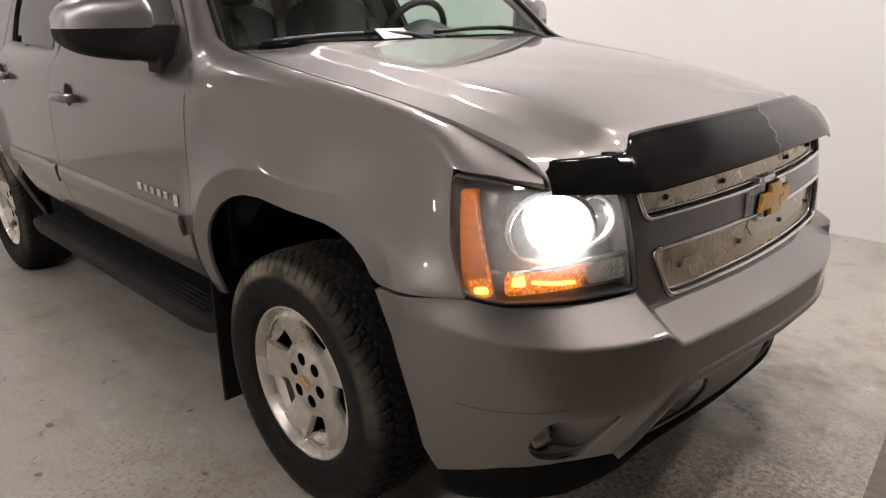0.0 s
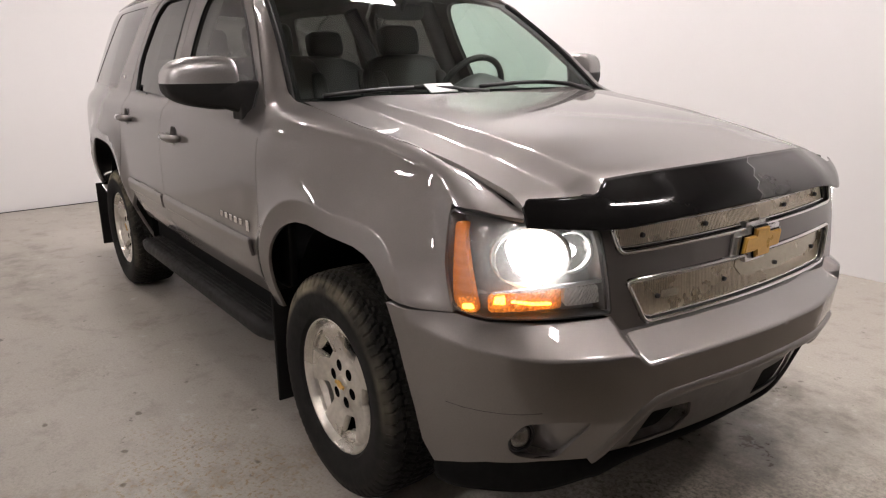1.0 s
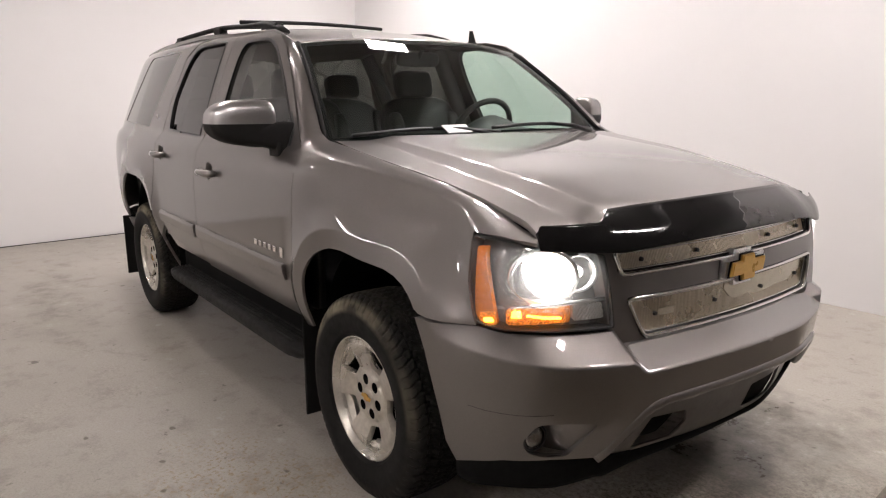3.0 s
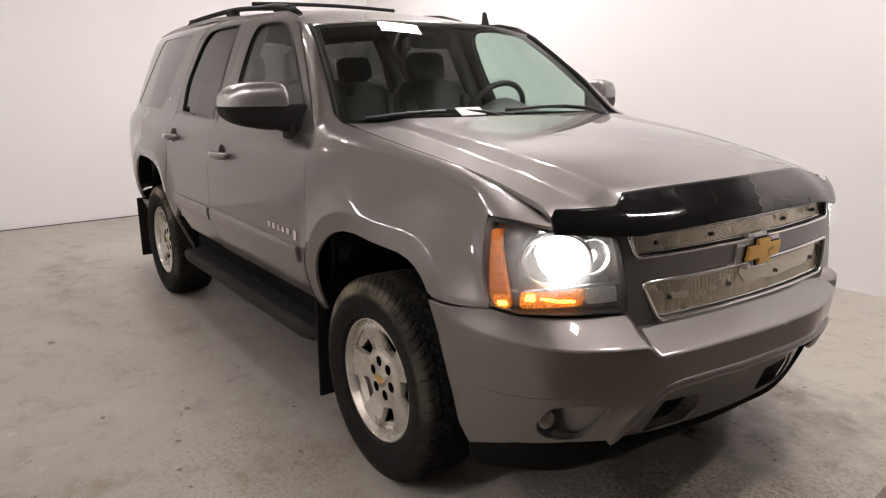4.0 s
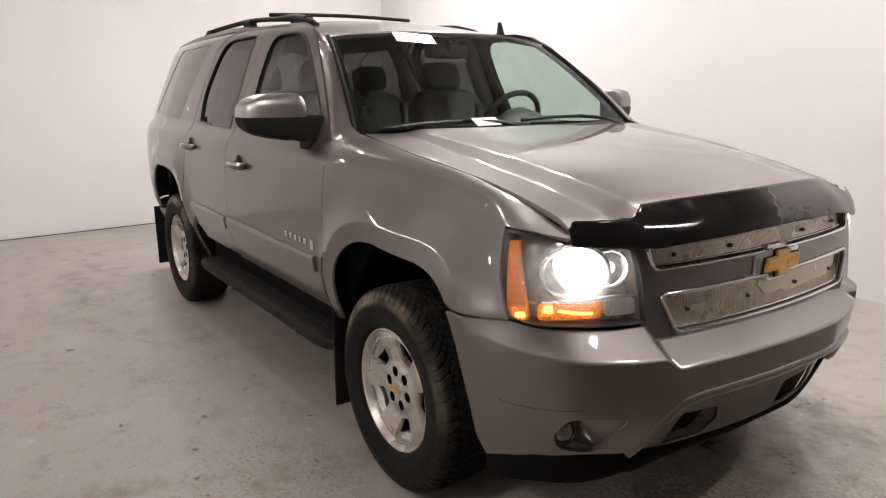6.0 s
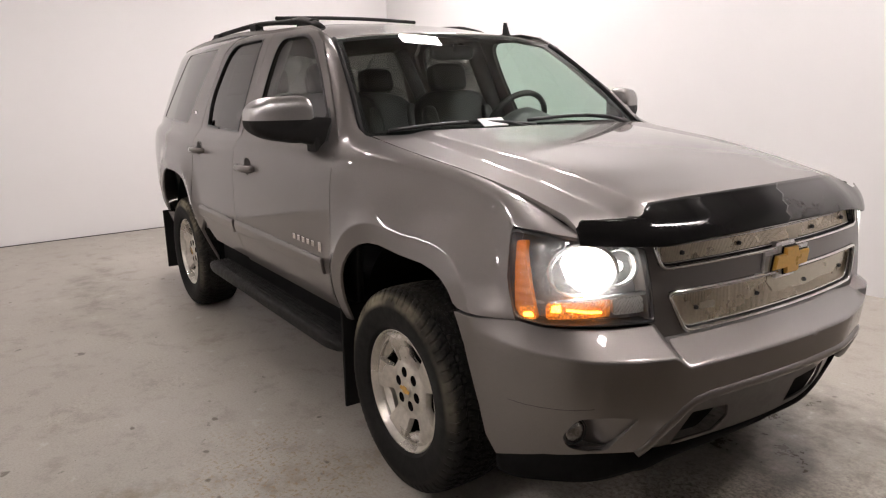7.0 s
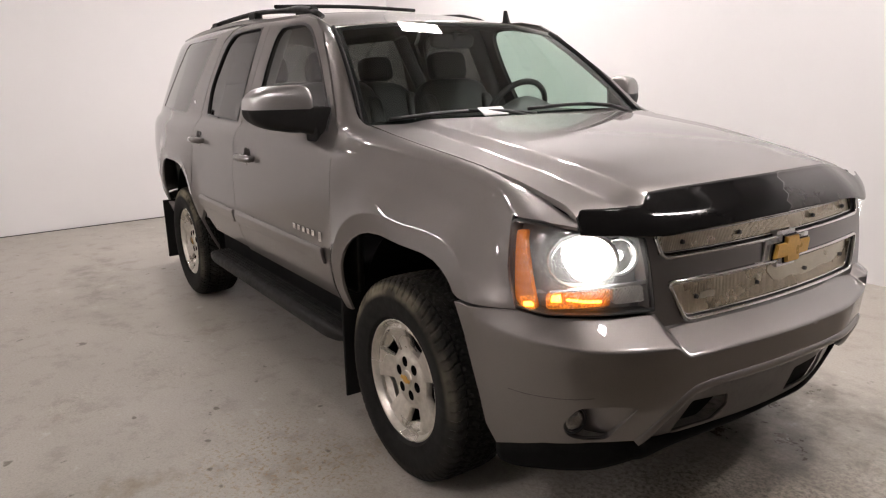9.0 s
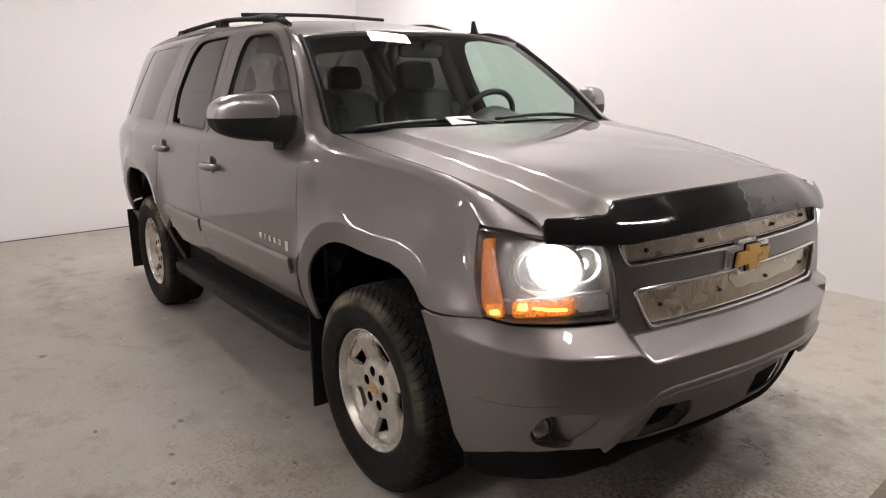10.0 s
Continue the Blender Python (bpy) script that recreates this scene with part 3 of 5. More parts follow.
wing += [(ux(x), crown_v(x)) for x in (0.70, 0.6, 0.5, 0.4, 0.3, 0.2, 0.1, 0.0, -0.1, -0.2, -0.3, -0.40, -0.455)]
wing += [(ux(-0.452), 1.292), (ux(-0.43), 1.287), (ux(-0.41), 1.21), (ux(-0.4095), 0.60), (ux(-0.409), 0.57), (ux(-0.352), 0.57)]
wing += U([p for p in arch_line(0, -0.352, 0.43) if p[1] > 0.585])
crown_lines = [[(ux(0.77 - 0.03 * i), crown_v(0.77 - 0.03 * i) - CROWN_V * f) for i in range(40)] for f in (1.6, 1.25, 1.05, 0.9, 0.75, 0.6, 0.45, 0.3, 0.15)]
both("front_wing", wing, fender, PAINT, step=0.026, creases=arch_folds(0) + crown_lines)

# doors with window openings
d_front = [(-0.415, 0.578), (-0.415, 1.20), (-0.435, 1.275), (-0.475, 1.292), (-0.55, 1.38), (-0.69, 1.53), (-0.86, 1.685), (-0.96, 1.74), (-1.09, 1.765), (-1.548, 1.775), (-1.603, 1.25), (-1.628, 0.578)]
w_front = rounded([(-1.43, 1.275), (-1.435, 1.55), (-1.40, 1.735), (-1.02, 1.735), (-0.80, 1.565), (-0.56, 1.335), (-0.56, 1.275)], [0.01, 0.3, 0.09, 0.16, 0.1, 0.02, 0.01], 5)
d_rear = [(-1.633, 0.59), (-1.608, 1.25), (-1.553, 1.775), (-1.95, 1.79), (-2.15, 1.775), (-2.28, 1.70), (-2.36, 1.50), (-2.385, 1.30), (-2.40, 1.06), (-2.405, 0.945)]
d_rear += [p for p in arch_line(1, -2.425, -2.44)] + [(-2.30, 0.72), (-2.22, 0.59)]
w_rear = rounded([(-1.68, 1.27), (-1.66, 1.755), (-2.18, 1.755), (-2.31, 1.45), (-2.26, 1.285)], [0.01, 0.02, 0.17, 0.25, 0.02], 6)
for outline, hole in ((d_front, w_front), (d_rear, w_rear)):
    name = "front_door" if outline is d_front else "rear_door"
    cup = ellipse(*((-1.375, 1.112) if outline is d_front else (-2.25, 1.152)), 0.042, 0.042, 28)
    right, left = both(name, U(outline), side, PAINT, [U(hole), U(cup)], step=0.03, depth=0.02)
    pane = SIDE_GLASS if outline is d_front else TINTED
    for sign, parent in ((1, right), (-1, left)):
        shift = (lambda o: o) if sign == 1 else mirrored
        g = panel("window_glass", shift(U(hole)), lambda a, b, d: side(a, b, d + 0.009), pane, parent, step=0.05, depth=0)
        g.visible_shadow = False
        # black weather strip round the opening
        big = [tuple(Vector(p) + (Vector(p) - Vector((sum(q[0] for q in hole) / len(hole), 1.5))).normalized() * 0.006) for p in hole]
        small = [tuple(Vector(p) - (Vector(p) - Vector((sum(q[0] for q in hole) / len(hole), 1.5))).normalized() * 0.008) for p in hole]
        panel("weather_strip", shift(U(big)), lambda a, b, d: side(a, b, d - 0.003), TRIM, parent, step=0.025, holes=[shift(U(small))], depth=0.010)

# dark corner piece before the front side windows, where the mirrors are fixed
sail = rounded([(-0.545, 1.268), (-0.545, 1.338), (-0.615, 1.410), (-0.668, 1.268)], 0.006)
both("mirror_corner", U(sail), lambda a, b, d: side(a, b, d - 0.001), DASH, step=0.02, depth=0.02, label="dark plastic corner piece")

# rear quarter with its fixed window
quarter = [(-2.415, 0.945), (-2.41, 1.06), (-2.395, 1.30), (-2.37, 1.50), (-2.29, 1.708), (-2.16, 1.785), (-1.95, 1.80), (-1.95, 1.815), (-3.75, 1.815), (-4.05, 1.2), (-4.13, 1.0), (-4.14, 0.62), (-3.42, 0.62)]
quarter += arch_line(1, -3.375, -2.42)
q_glass = rounded([(-2.74, 1.29), (-2.57, 1.60), (-2.47, 1.745), (-3.30, 1.745), (-3.62, 1.31)], [0.02, 0.3, 0.02, 0.06, 0.02])
right, left = both("quarter_panel", U(quarter), side, PAINT, [U(q_glass)], step=0.035, depth=0.015)
for sign, parent in ((1, right), (-1, left)):
    shift = (lambda o: o) if sign == 1 else mirrored
    panel("quarter_window", shift(U(q_glass)), lambda a, b, d: side(a, b, d + 0.003), TINTED, parent, step=0.05, depth=0.004)


rear_bump = [(-3.40, 0.40), (-3.37, 0.56), (-3.40, 0.612), (-4.14, 0.612), (-4.14, 0.40)]
both("rear_bumper", U(rear_bump), lambda a, b, d: side(a, b, d - 0.012), PAINT, step=0.05, depth=0.04)

# roof and screen pillars
ROOF_C = smooth_curve([-4.0, -3.6, -3.0, -2.3, -1.6, -1.15, -0.9], [1.79, 1.84, 1.87, 1.878, 1.842, 1.802, 1.78])


def header_x(y):
    """The screen's upper edge in plan."""
    return -0.80 - 0.085 * (y + 0.762) / 1.524 + 0.03 * (1 - (y / 0.762) ** 2)


def header_z(y):
    return 1.735 - 0.038 * min(1.0, abs(y) / 0.762) ** 2.6


def far_in(y):
    return squeeze(y) - 0.095 * step01(0.05, 0.762, y)


def roof_pt(x, y, d=0.0):
    """Crowned roof; its edge meets the side at z about 1.80."""
    s = min(1.05, abs(y) / 0.72)
    drop = 0.055 - 0.025 * step01(-1.8, -1.05, x)
    z = ROOF_C(x) - drop * s ** 2.6
    back = min(1.0, max(0.0, (header_x(y) - x) / 0.7))
    z = header_z(y) + (z - header_z(y)) * (1 - (1 - back) ** 2)
    return Vector((x, far_in(y), z - d))


SCREEN_TOP = header_x
SCREEN_LOW = lambda y: -0.355 - 0.05 * (abs(y) / 0.85) ** 2


def screen_pt(a, b, d=0.0):
    """Windscreen: a from -1 (left) to 1 (right side), b from 0 at the cowl to 1 at the roof."""
    y0, y1 = -a * 0.85, -a * 0.762
    lo = Vector((SCREEN_LOW(y0), y0, 1.278 + 0.008 * (1 - a * a)))
    hi = Vector((SCREEN_TOP(y1), y1, header_z(y1) - 0.004))
    p = lo.lerp(hi, b)
    bow = 0.022 * 4 * b * (1 - b)
    return Vector((p.x + 0.62 * (bow - d), squeeze(p.y) - 0.095 * b * step01(0.05, 0.762, p.y), p.z + 0.78 * (bow - d)))


roof_outline = [(SCREEN_TOP(y) - 0.012, y) for y in np.linspace(-0.757, 0.757, 25)]
roof_outline = [(float(x), float(y)) for x, y in roof_outline] + [(-1.05, 0.752), (-1.3, 0.735), (-1.9, 0.71), (-3.0, 0.67), (-3.7, 0.63), (-3.8, 0.5), (-3.86, 0.0), (-3.8, -0.5), (-3.7, -0.63), (-3.0, -0.67), (-1.9, -0.71), (-1.3, -0.735), (-0.95, -0.758)]
panel("roof", roof_outline, lambda a, b, d: roof_pt(a, b, d), PAINT, suv, step=0.06, depth=0.02)

ws = panel("windscreen", [(-1, 0), (-0.5, 0), (0, 0), (0.5, 0), (1, 0), (1, 0.5), (1, 1), (0.5, 1), (0, 1), (-0.5, 1), (-1, 1), (-1, 0.5)], screen_pt, SCREEN, suv, step=0.05, depth=0)
ws.visible_shadow = False
# black ceramic edge of the screen
panel("screen_edge", [(-1.0, 0), (0, 0), (1.0, 0), (1.0, 0.5), (1.0, 1.0), (0, 1.0), (-1.0, 1.0), (-1.0, 0.5)], lambda a, b, d: screen_pt(a, b, d + 0.003), LINER, suv,
      step=0.05, holes=[[(-0.955, 0.055), (0, 0.055), (0.955, 0.055), (0.96, 0.5), (0.95, 0.955), (0, 0.965), (-0.95, 0.955), (-0.96, 0.5)]], depth=0)


# rubber moulding along the screen's sides
for sgn in (1, -1):
    part("screen_moulding", tube_bm([screen_pt(sgn * 0.995, b, -0.002) for b in [k / 14 for k in range(15)]], 0.010, 8), BLACK, suv, "black rubber moulding", True)


PILLAR_DOOR = [(-0.43, 1.285), (-0.47, 1.30), (-0.54, 1.388), (-0.68, 1.538), (-0.85, 1.693), (-0.95, 1.75), (-1.08, 1.776), (-1.30, 1.785), (-1.95, 1.80)]


def pillar_pt(sign, u, v):
    """The sloping pillar: u from its foot to the roof, v from the door's edge to the screen's edge."""
    dip = max(0.0, 0.06 - u) / 0.06          # the foot runs down behind the wing
    u = max(0.0, (u - 0.06) / 0.94)
    k = u * (len(PILLAR_DOOR) - 1)
    i = min(int(k), len(PILLAR_DOOR) - 2)
    q = Vector(PILLAR_DOOR[i]).lerp(Vector(PILLAR_DOOR[i + 1]), k - i)
    outer = side(sign * ux(q[0]), q[1])
    if sign < 0:
        outer.z -= 0.025 * step01(0.25, 0.6, u) * (1 - step01(0.8, 1.0, u))
    if u <= 0.68:
        inner = screen_pt(sign * 1.0, u / 0.68)
    else:
        t = (u - 0.68) / 0.32
        x0 = header_x(-sign * 0.762)
        inner = roof_pt(x0 + (-1.95 - x0) * t, -sign * (0.762 - 0.052 * t))
    turn = Vector((outer.x + 0.75 * (inner.x - outer.x), outer.y + 0.22 * (inner.y - outer.y), outer.z + 0.80 * (inner.z - outer.z)))
    p = outer * (1 - v) ** 2 + turn * 2 * v * (1 - v) + inner * v * v + Vector((0.04, sign * 0.012, -0.06)) * dip
    n = Vector((0.35 * (1 - u), -sign * 0.75, 0.6)).normalized()
    return p + n * 0.004 * math.sin(math.pi * v) * step01(0.0, 0.15, u)


def wing_tail(sign):
    """The wing's upper rear corner, which sweeps up into the pillar's foot."""

    def f(u, v):
        low_v = 1.17 + (crown_v(-0.30) - 0.004 - 1.17) * v
        a = fender(sign * ux(-0.30 - 0.09 * (1 - v)), low_v)
        a1 = fender(sign * ux(-0.27 - 0.09 * (1 - v)), low_v)
        b, b1 = pillar_pt(sign, 0.150, v), pillar_pt(sign, 0.180, v)
        gap = (b - a).length
        ta, tb = (a - a1).normalized() * gap, (b1 - b).normalized() * gap
        p = a * (1 + 2 * u) * (1 - u) ** 2 + ta * u * (1 - u) ** 2 + b * u * u * (3 - 2 * u) + tb * u * u * (u - 1)
        return p + Vector((0.3, -sign * 0.75, 0.55)).normalized() * (0.0015 + 0.003 * math.sin(math.pi * u))

    return grid_sheet("wing_tail", 24, 18, f, PAINT, suv)


for sgn in (1, -1):
    grid_sheet("windscreen_pillar", 60, 10, lambda u, v, sgn=sgn: pillar_pt(sgn, u, v), PAINT, suv)
    wing_tail(sgn)


# bonnet
def bonnet_edge(x):
    return 0.816 - 0.040 * step01(-0.1, 0.5, x)


def bonnet(x, y, d=0.0):
    s = abs(y)
    base = FEND_TOP(x) + 0.002
    crease = 0.60 - 0.03 * step01(0.2, 0.8, x)
    q = (s - crease + 0.026) / 0.078
    t = 1 - (math.hypot(q, 0.14) + q - math.hypot(q - 1, 0.14) - (q - 1)) / 2
    dome = (0.016 + 0.024 * step01(-0.3, 0.7, x)) * t
    mid = 0.012 * (1 - min(1, s / crease) ** 2)
    front = 0.845 - 0.19 * y * y
    nose = max(0.0, x - (front - 0.09)) / 0.09
    z = base + dome + mid - 0.035 * nose ** 2 - 0.010 * step01(0.3, 0.8, y) * step01(0.0, 0.7, x)
    return Vector((x, squeeze(y), z - d))


bon = [(0.845 - 0.19 * y * y, y) for y in [i * 0.077 - 0.77 for i in range(21)]]
bon += [(x, bonnet_edge(x)) for x in (0.5, 0.4, 0.3, 0.2, 0.1, 0.0, -0.2)] + [(-0.40, 0.808), (-0.37, 0.6), (-0.30, 0.3), (-0.28, 0.0), (-0.30, -0.3), (-0.37, -0.6), (-0.40, -0.808)] + [(x, -bonnet_edge(x)) for x in (-0.2, 0.0, 0.1, 0.2, 0.3, 0.4, 0.5)]
ridges = []
for sgn in (1, -1):
    for off in (-0.048, -0.037, -0.030, -0.026, -0.022, -0.015, -0.004, 0.013, 0.030, 0.041, 0.048, 0.052, 0.056, 0.063, 0.074):
        ridges.append([(0.81 - 0.03 * i, sgn * (0.60 - 0.03 * step01(0.2, 0.8, 0.81 - 0.03 * i) + off)) for i in range(40)])
panel("bonnet", bon, bonnet, PAINT, suv, step=0.035, depth=0.02, creases=ridges)
# cowl below the screen
grid_sheet("cowl_panel", 40, 6, lambda u, v: Vector((-0.27 - 0.14 * abs(2 * u - 1) ** 2 - 0.16 * v, (2 * u - 1) * 0.80, 1.262 - 0.01 * v)), BLACK, suv, "black plastic cowl grille")


# nose with two grille openings
NOSE_X = smooth_curve([0.70, 0.76, 0.82, 0.90, 0.98, 1.05], [0.900, 0.895, 0.889, 0.880, 0.866, 0.840])


def nose(y, z, d=0.0):
    return Vector((NOSE_X(z) - 0.16 * y * y - 0.35 * max(0, abs(y) - 0.5) ** 2 - d, y, z))


def slab(half_top, half_low, z0, z1, r=0.025, drop=0.0):
    """A grille opening: wider above; its edges bow with the nose."""
    pts = [(-half_low, z0), (half_low, z0), (half_top, z1), (-half_top, z1)]
    return rounded(pts, r, 4)


UP_HOLE, LOW_HOLE = slab(0.565, 0.550, 0.945, 1.028), slab(0.535, 0.475, 0.752, 0.885)
nose_out = [(-0.575, 0.735), (0.575, 0.735), (0.592, 0.80), (0.61, 1.02), (0.60, 1.05), (-0.60, 1.05), (-0.61, 1.02), (-0.592, 0.80)]
panel("nose_panel", nose_out, nose, PAINT, suv, step=0.03, holes=[UP_HOLE, LOW_HOLE], depth=0.05)


def inset(poly, m):
    xs, zs = [p[0] for p in poly], [p[1] for p in poly]
    cx, cz = (min(xs) + max(xs)) / 2, (min(zs) + max(zs)) / 2
    hx, hz = (max(xs) - min(xs)) / 2, (max(zs) - min(zs)) / 2
    return [(cx + (x - cx) * (hx - m) / hx, cz + (z - cz) * (hz - m) / hz) for x, z in poly]


def loop_tube(points, r, sides=8):
    """A closed tube through points that face the vehicle's front."""
    bm = bmesh.new()
    n = len(points)
    rings = []
    for i in range(n):
        d = (points[(i + 1) % n] - points[i - 1]).normalized()
        a = Vector((1, 0, 0))
        c = d.cross(a).normalized()
        rings.append([bm.verts.new(points[i] + r * (math.cos(2 * math.pi * k / sides) * a + math.sin(2 * math.pi * k / sides) * c)) for k in range(sides)])
    for i in range(n):
        for k in range(sides):
            bm.faces.new((rings[i][k], rings[i][(k + 1) % sides], rings[(i + 1) % n][(k + 1) % sides], rings[(i + 1) % n][k]))
    bmesh.ops.recalc_face_normals(bm, faces=bm.faces)
    return bm


def grille_insert(hole, screws):
    """A polished slotted plate in a chrome frame."""
    ring = resample(inset(hole, 0.007), 0.02)
    bm = loop_tube([nose(a, b, -0.002) for a, b in ring], 0.0065)
    frame_ob = part("grille_frame", bm, CHROME, suv, "chrome frame", True)
    part("grille_seal", loop_tube([nose(a, b, 0.010) for a, b in resample(inset(hole, 0.0125), 0.02)], 0.0035), TRIM, frame_ob, "black seal", True)
    part("grille_bead", loop_tube([nose(a, b, 0.010) for a, b in resample(inset(hole, 0.0175), 0.02)], 0.0035), CHROME, frame_ob, "thin chrome bead", True)
    back = panel("grille_plate", inset(hole, 0.012), lambda a, b, d: nose(a, b, d + 0.018), BACKING, suv, step=0.04, depth=0, label="slotted steel plate over a dull backing")
    z0, z1 = min(p[1] for p in hole) + 0.014, max(p[1] for p in hole) - 0.014
    half = max(p[0] for p in hole) - 0.02
    low = [p for p in hole if p[1] < (z0 + z1) / 2]
    half_low = max(p[0] for p in low) - 0.02
    n = int(2 * half / 0.0062)
    verts, faces = [], []
    for i in range(n):
        y = -half + (i + 0.5) * 2 * half / n
        zlo = z0 if abs(y) < half_low - 0.004 else z0 + (abs(y) - half_low + 0.004) / max(1e-3, half - half_low + 0.004) * (z1 - z0) * 0.8
        k = len(verts)
        for z in (zlo, z1):
            for dy, dd in ((-0.0023, 0.0175), (-0.0017, 0.0135), (0.0017, 0.0135), (0.0023, 0.0175)):
                verts.append(nose(y + dy, z, dd))
        for j in range(3):
            faces.append((k + j, k + j + 1, k + 5 + j, k + 4 + j))
    tagged(from_lists("slotting", verts, faces, STEEL, back, smooth=False), kind="stuff")
    for y in screws:
        zc = (z0 + z1) / 2
        c = nose(y, zc, 0.0095)
        bm = bmesh.new()
        bmesh.ops.create_cone(bm, cap_ends=True, segments=12, radius1=0.0075, radius2=0.006, depth=0.008, matrix=Matrix.Translation(c) @ Matrix.Rotation(radians(90), 4, "Y"))
        part("screw", bm, TRIM, back, "black screw")
    return frame_ob


grille_insert(UP_HOLE, (-0.45, -0.208, 0.208, 0.45))
grille_insert(LOW_HOLE, (-0.41, -0.137, 0.137, 0.41))
# smooth film left on the lower plate: a torn sheet beside the badge and a small tab by the first screw
film = [(-0.075, 0.872), (-0.085, 0.845), (-0.055, 0.815), (-0.01, 0.804), (0.05, 0.811), (0.10, 0.802), (0.17, 0.800), (0.25, 0.808), (0.33, 0.804), (0.40, 0.822), (0.455, 0.83), (0.47, 0.868), (0.3, 0.868), (0.1, 0.868)]
panel("film_patch", film, lambda a, b, d: nose(a, b, d + 0.0115), FILM, suv, step=0.02, depth=0.001, label="torn khaki film on the grille plate")
panel("film_patch", rounded([(-0.395, 0.809), (-0.33, 0.809), (-0.33, 0.830), (-0.395, 0.830)], 0.003), lambda a, b, d: nose(a, b, d + 0.0115), FILM, suv, step=0.02, depth=0.001, label="small khaki film tab on the grille plate")

# dark throat behind the grille
part("radiator_panel", box_bm((0.04, 1.2, 0.4), (0.74, 0, 0.9), 0.01), LINER, suv)

# emblem: a gold plate with wider middle on a chrome base
def emblem(root_name, at, scale, parent, thick, turn, base=True):
    shape = [(-0.100, -0.022), (-0.084, 0.022), (-0.036, 0.022), (-0.033, 0.041), (0.034, 0.041), (0.036, 0.022), (0.100, 0.022), (0.084, -0.022), (0.036, -0.022), (0.033, -0.041), (-0.034, -0.041), (-0.036, -0.022)]
    first = None
    layers = ((1.0, GOLD, 0.018, thick, "gold badge plate", root_name), (1.015, GLOSSY_BLACK, 0.015, 0.004, "black badge edge", "emblem_edge"), (1.22, REFLECTOR, -0.022, 0.036, "chrome badge surround", "emblem_base"))
    for k, (grow, mat, lift_by, thick, words, called) in enumerate(layers if base else ((1.0, GOLD, thick, thick, "gold badge plate", root_name),)):
        bm = bmesh.new()
        g = grow * scale
        vs = [bm.verts.new((a * g + math.copysign(0.005 * scale, a) * k, b * g + math.copysign(0.004 * scale, b) * k, 0)) for a, b in shape]
        f = bm.faces.new(vs)
        ex = bmesh.ops.extrude_face_region(bm, geom=[f])["geom"]
        bmesh.ops.translate(bm, vec=(0, 0, thick), verts=[v for v in ex if isinstance(v, bmesh.types.BMVert)])
        bmesh.ops.recalc_face_normals(bm, faces=bm.faces)
        top = [e for e in bm.edges if all(v.co.z > thick * 0.5 for v in e.verts)]
        bmesh.ops.bevel(bm, geom=top, offset=thick * 0.3, segments=2, affect="EDGES")
        bmesh.ops.transform(bm, matrix=Matrix.Translation(at) @ turn @ Matrix.Translation((0, 0, lift_by)), verts=bm.verts)
        ob = part(called, bm, mat, parent if k == 0 else first, words)
        first = first or ob
    return first


FACE_FRONT = Matrix(((0, 0, 1, 0), (1, 0, 0, 0), (0, 1, 0, 0), (0, 0, 0, 1)))
emblem("emblem", (0.878, 0, 0.912), 1.0, suv, 0.012, FACE_FRONT @ Matrix.Rotation(radians(-4), 4, "X"))


# front bumper: upper shelf, face, lower lip with openings
BUMP_OFF = smooth_curve([0.22, 0.30, 0.345, 0.40, 0.50, 0.56, 0.60, 0.66, 0.70, 0.83], [0.17, 0.12, 0.095, 0.068, 0.036, 0.018, 0.010, 0.003, 0.0, 0.0])
BUMP_SIDE = smooth_curve([0.22, 0.345, 0.45, 0.60, 0.70, 0.83], [0.08, 0.04, 0.018, 0.004, 0.0, 0.0])
CREASE_U = [0.0, 0.572, 0.612, 0.85, 1.0, 1.1, 1.2, 1.3]
CREASE_Z = [0.697, 0.697, 0.735, 0.736, 0.750, 0.766, 0.788, 0.806]
SHELF_TOP = [0.752, 0.752, 0.797, 0.804, 0.819, 0.830, 0.829, 0.824]


def crease_z(u):
    return float(np.interp(abs(u), CREASE_U, CREASE_Z))


def bumper(u, z, d=0.0):
    w = step01(0.72, 1.12, abs(u))
    x = plan(u)[0]
    zc, zt = crease_z(u), float(np.interp(abs(u), CREASE_U, SHELF_TOP))
    inner = 0.092 + 0.014 * step01(0.572, 0.612, abs(u))
    back = (1 - w) * inner + w * 0.014 * (1 - step01(1.1, 1.25, abs(u)))       # how deep the shelf runs
    off = (1 - w) * BUMP_OFF(z) + w * BUMP_SIDE(z) + back * min(1.3, max(0.0, (z - zc) / (zt - zc)))
    high = step01(0.73, 0.82, z)
    fl = step01(0.98, 1.26, abs(u)) * 0.024 * (1 - high) + high * flare(x, z) * step01(0.95, 1.2, abs(u))
    return to_side(u, off - fl + d + 0.038 * step01(0.15, 0.62, -u), z)


def lower_face(u, z, d=0.0):
    """The set-back plate under the bumper's lip."""
    return to_side(u, BUMP_OFF(z) + 0.048 + d + 0.038 * step01(0.15, 0.62, -u), z)


UB = u_at(0.452, 0.992)
fog_hole = rounded([(0.80, 0.452), (0.712, 0.560), (0.80, 0.568), (0.895, 0.565), (0.942, 0.50), (0.925, 0.465), (0.87, 0.452)], [0.02, 0.02, 0, 0.03, 0.02, 0.02, 0.02])
tow_hole = rounded([(0.515, 0.402), (0.46, 0.505), (0.30, 0.492), (0.283, 0.445), (0.33, 0.396)], 0.010)
far_tow = rounded([(-0.05, 0.402), (-0.06, 0.492), (-0.30, 0.502), (-0.325, 0.44), (-0.29, 0.398)], 0.010)
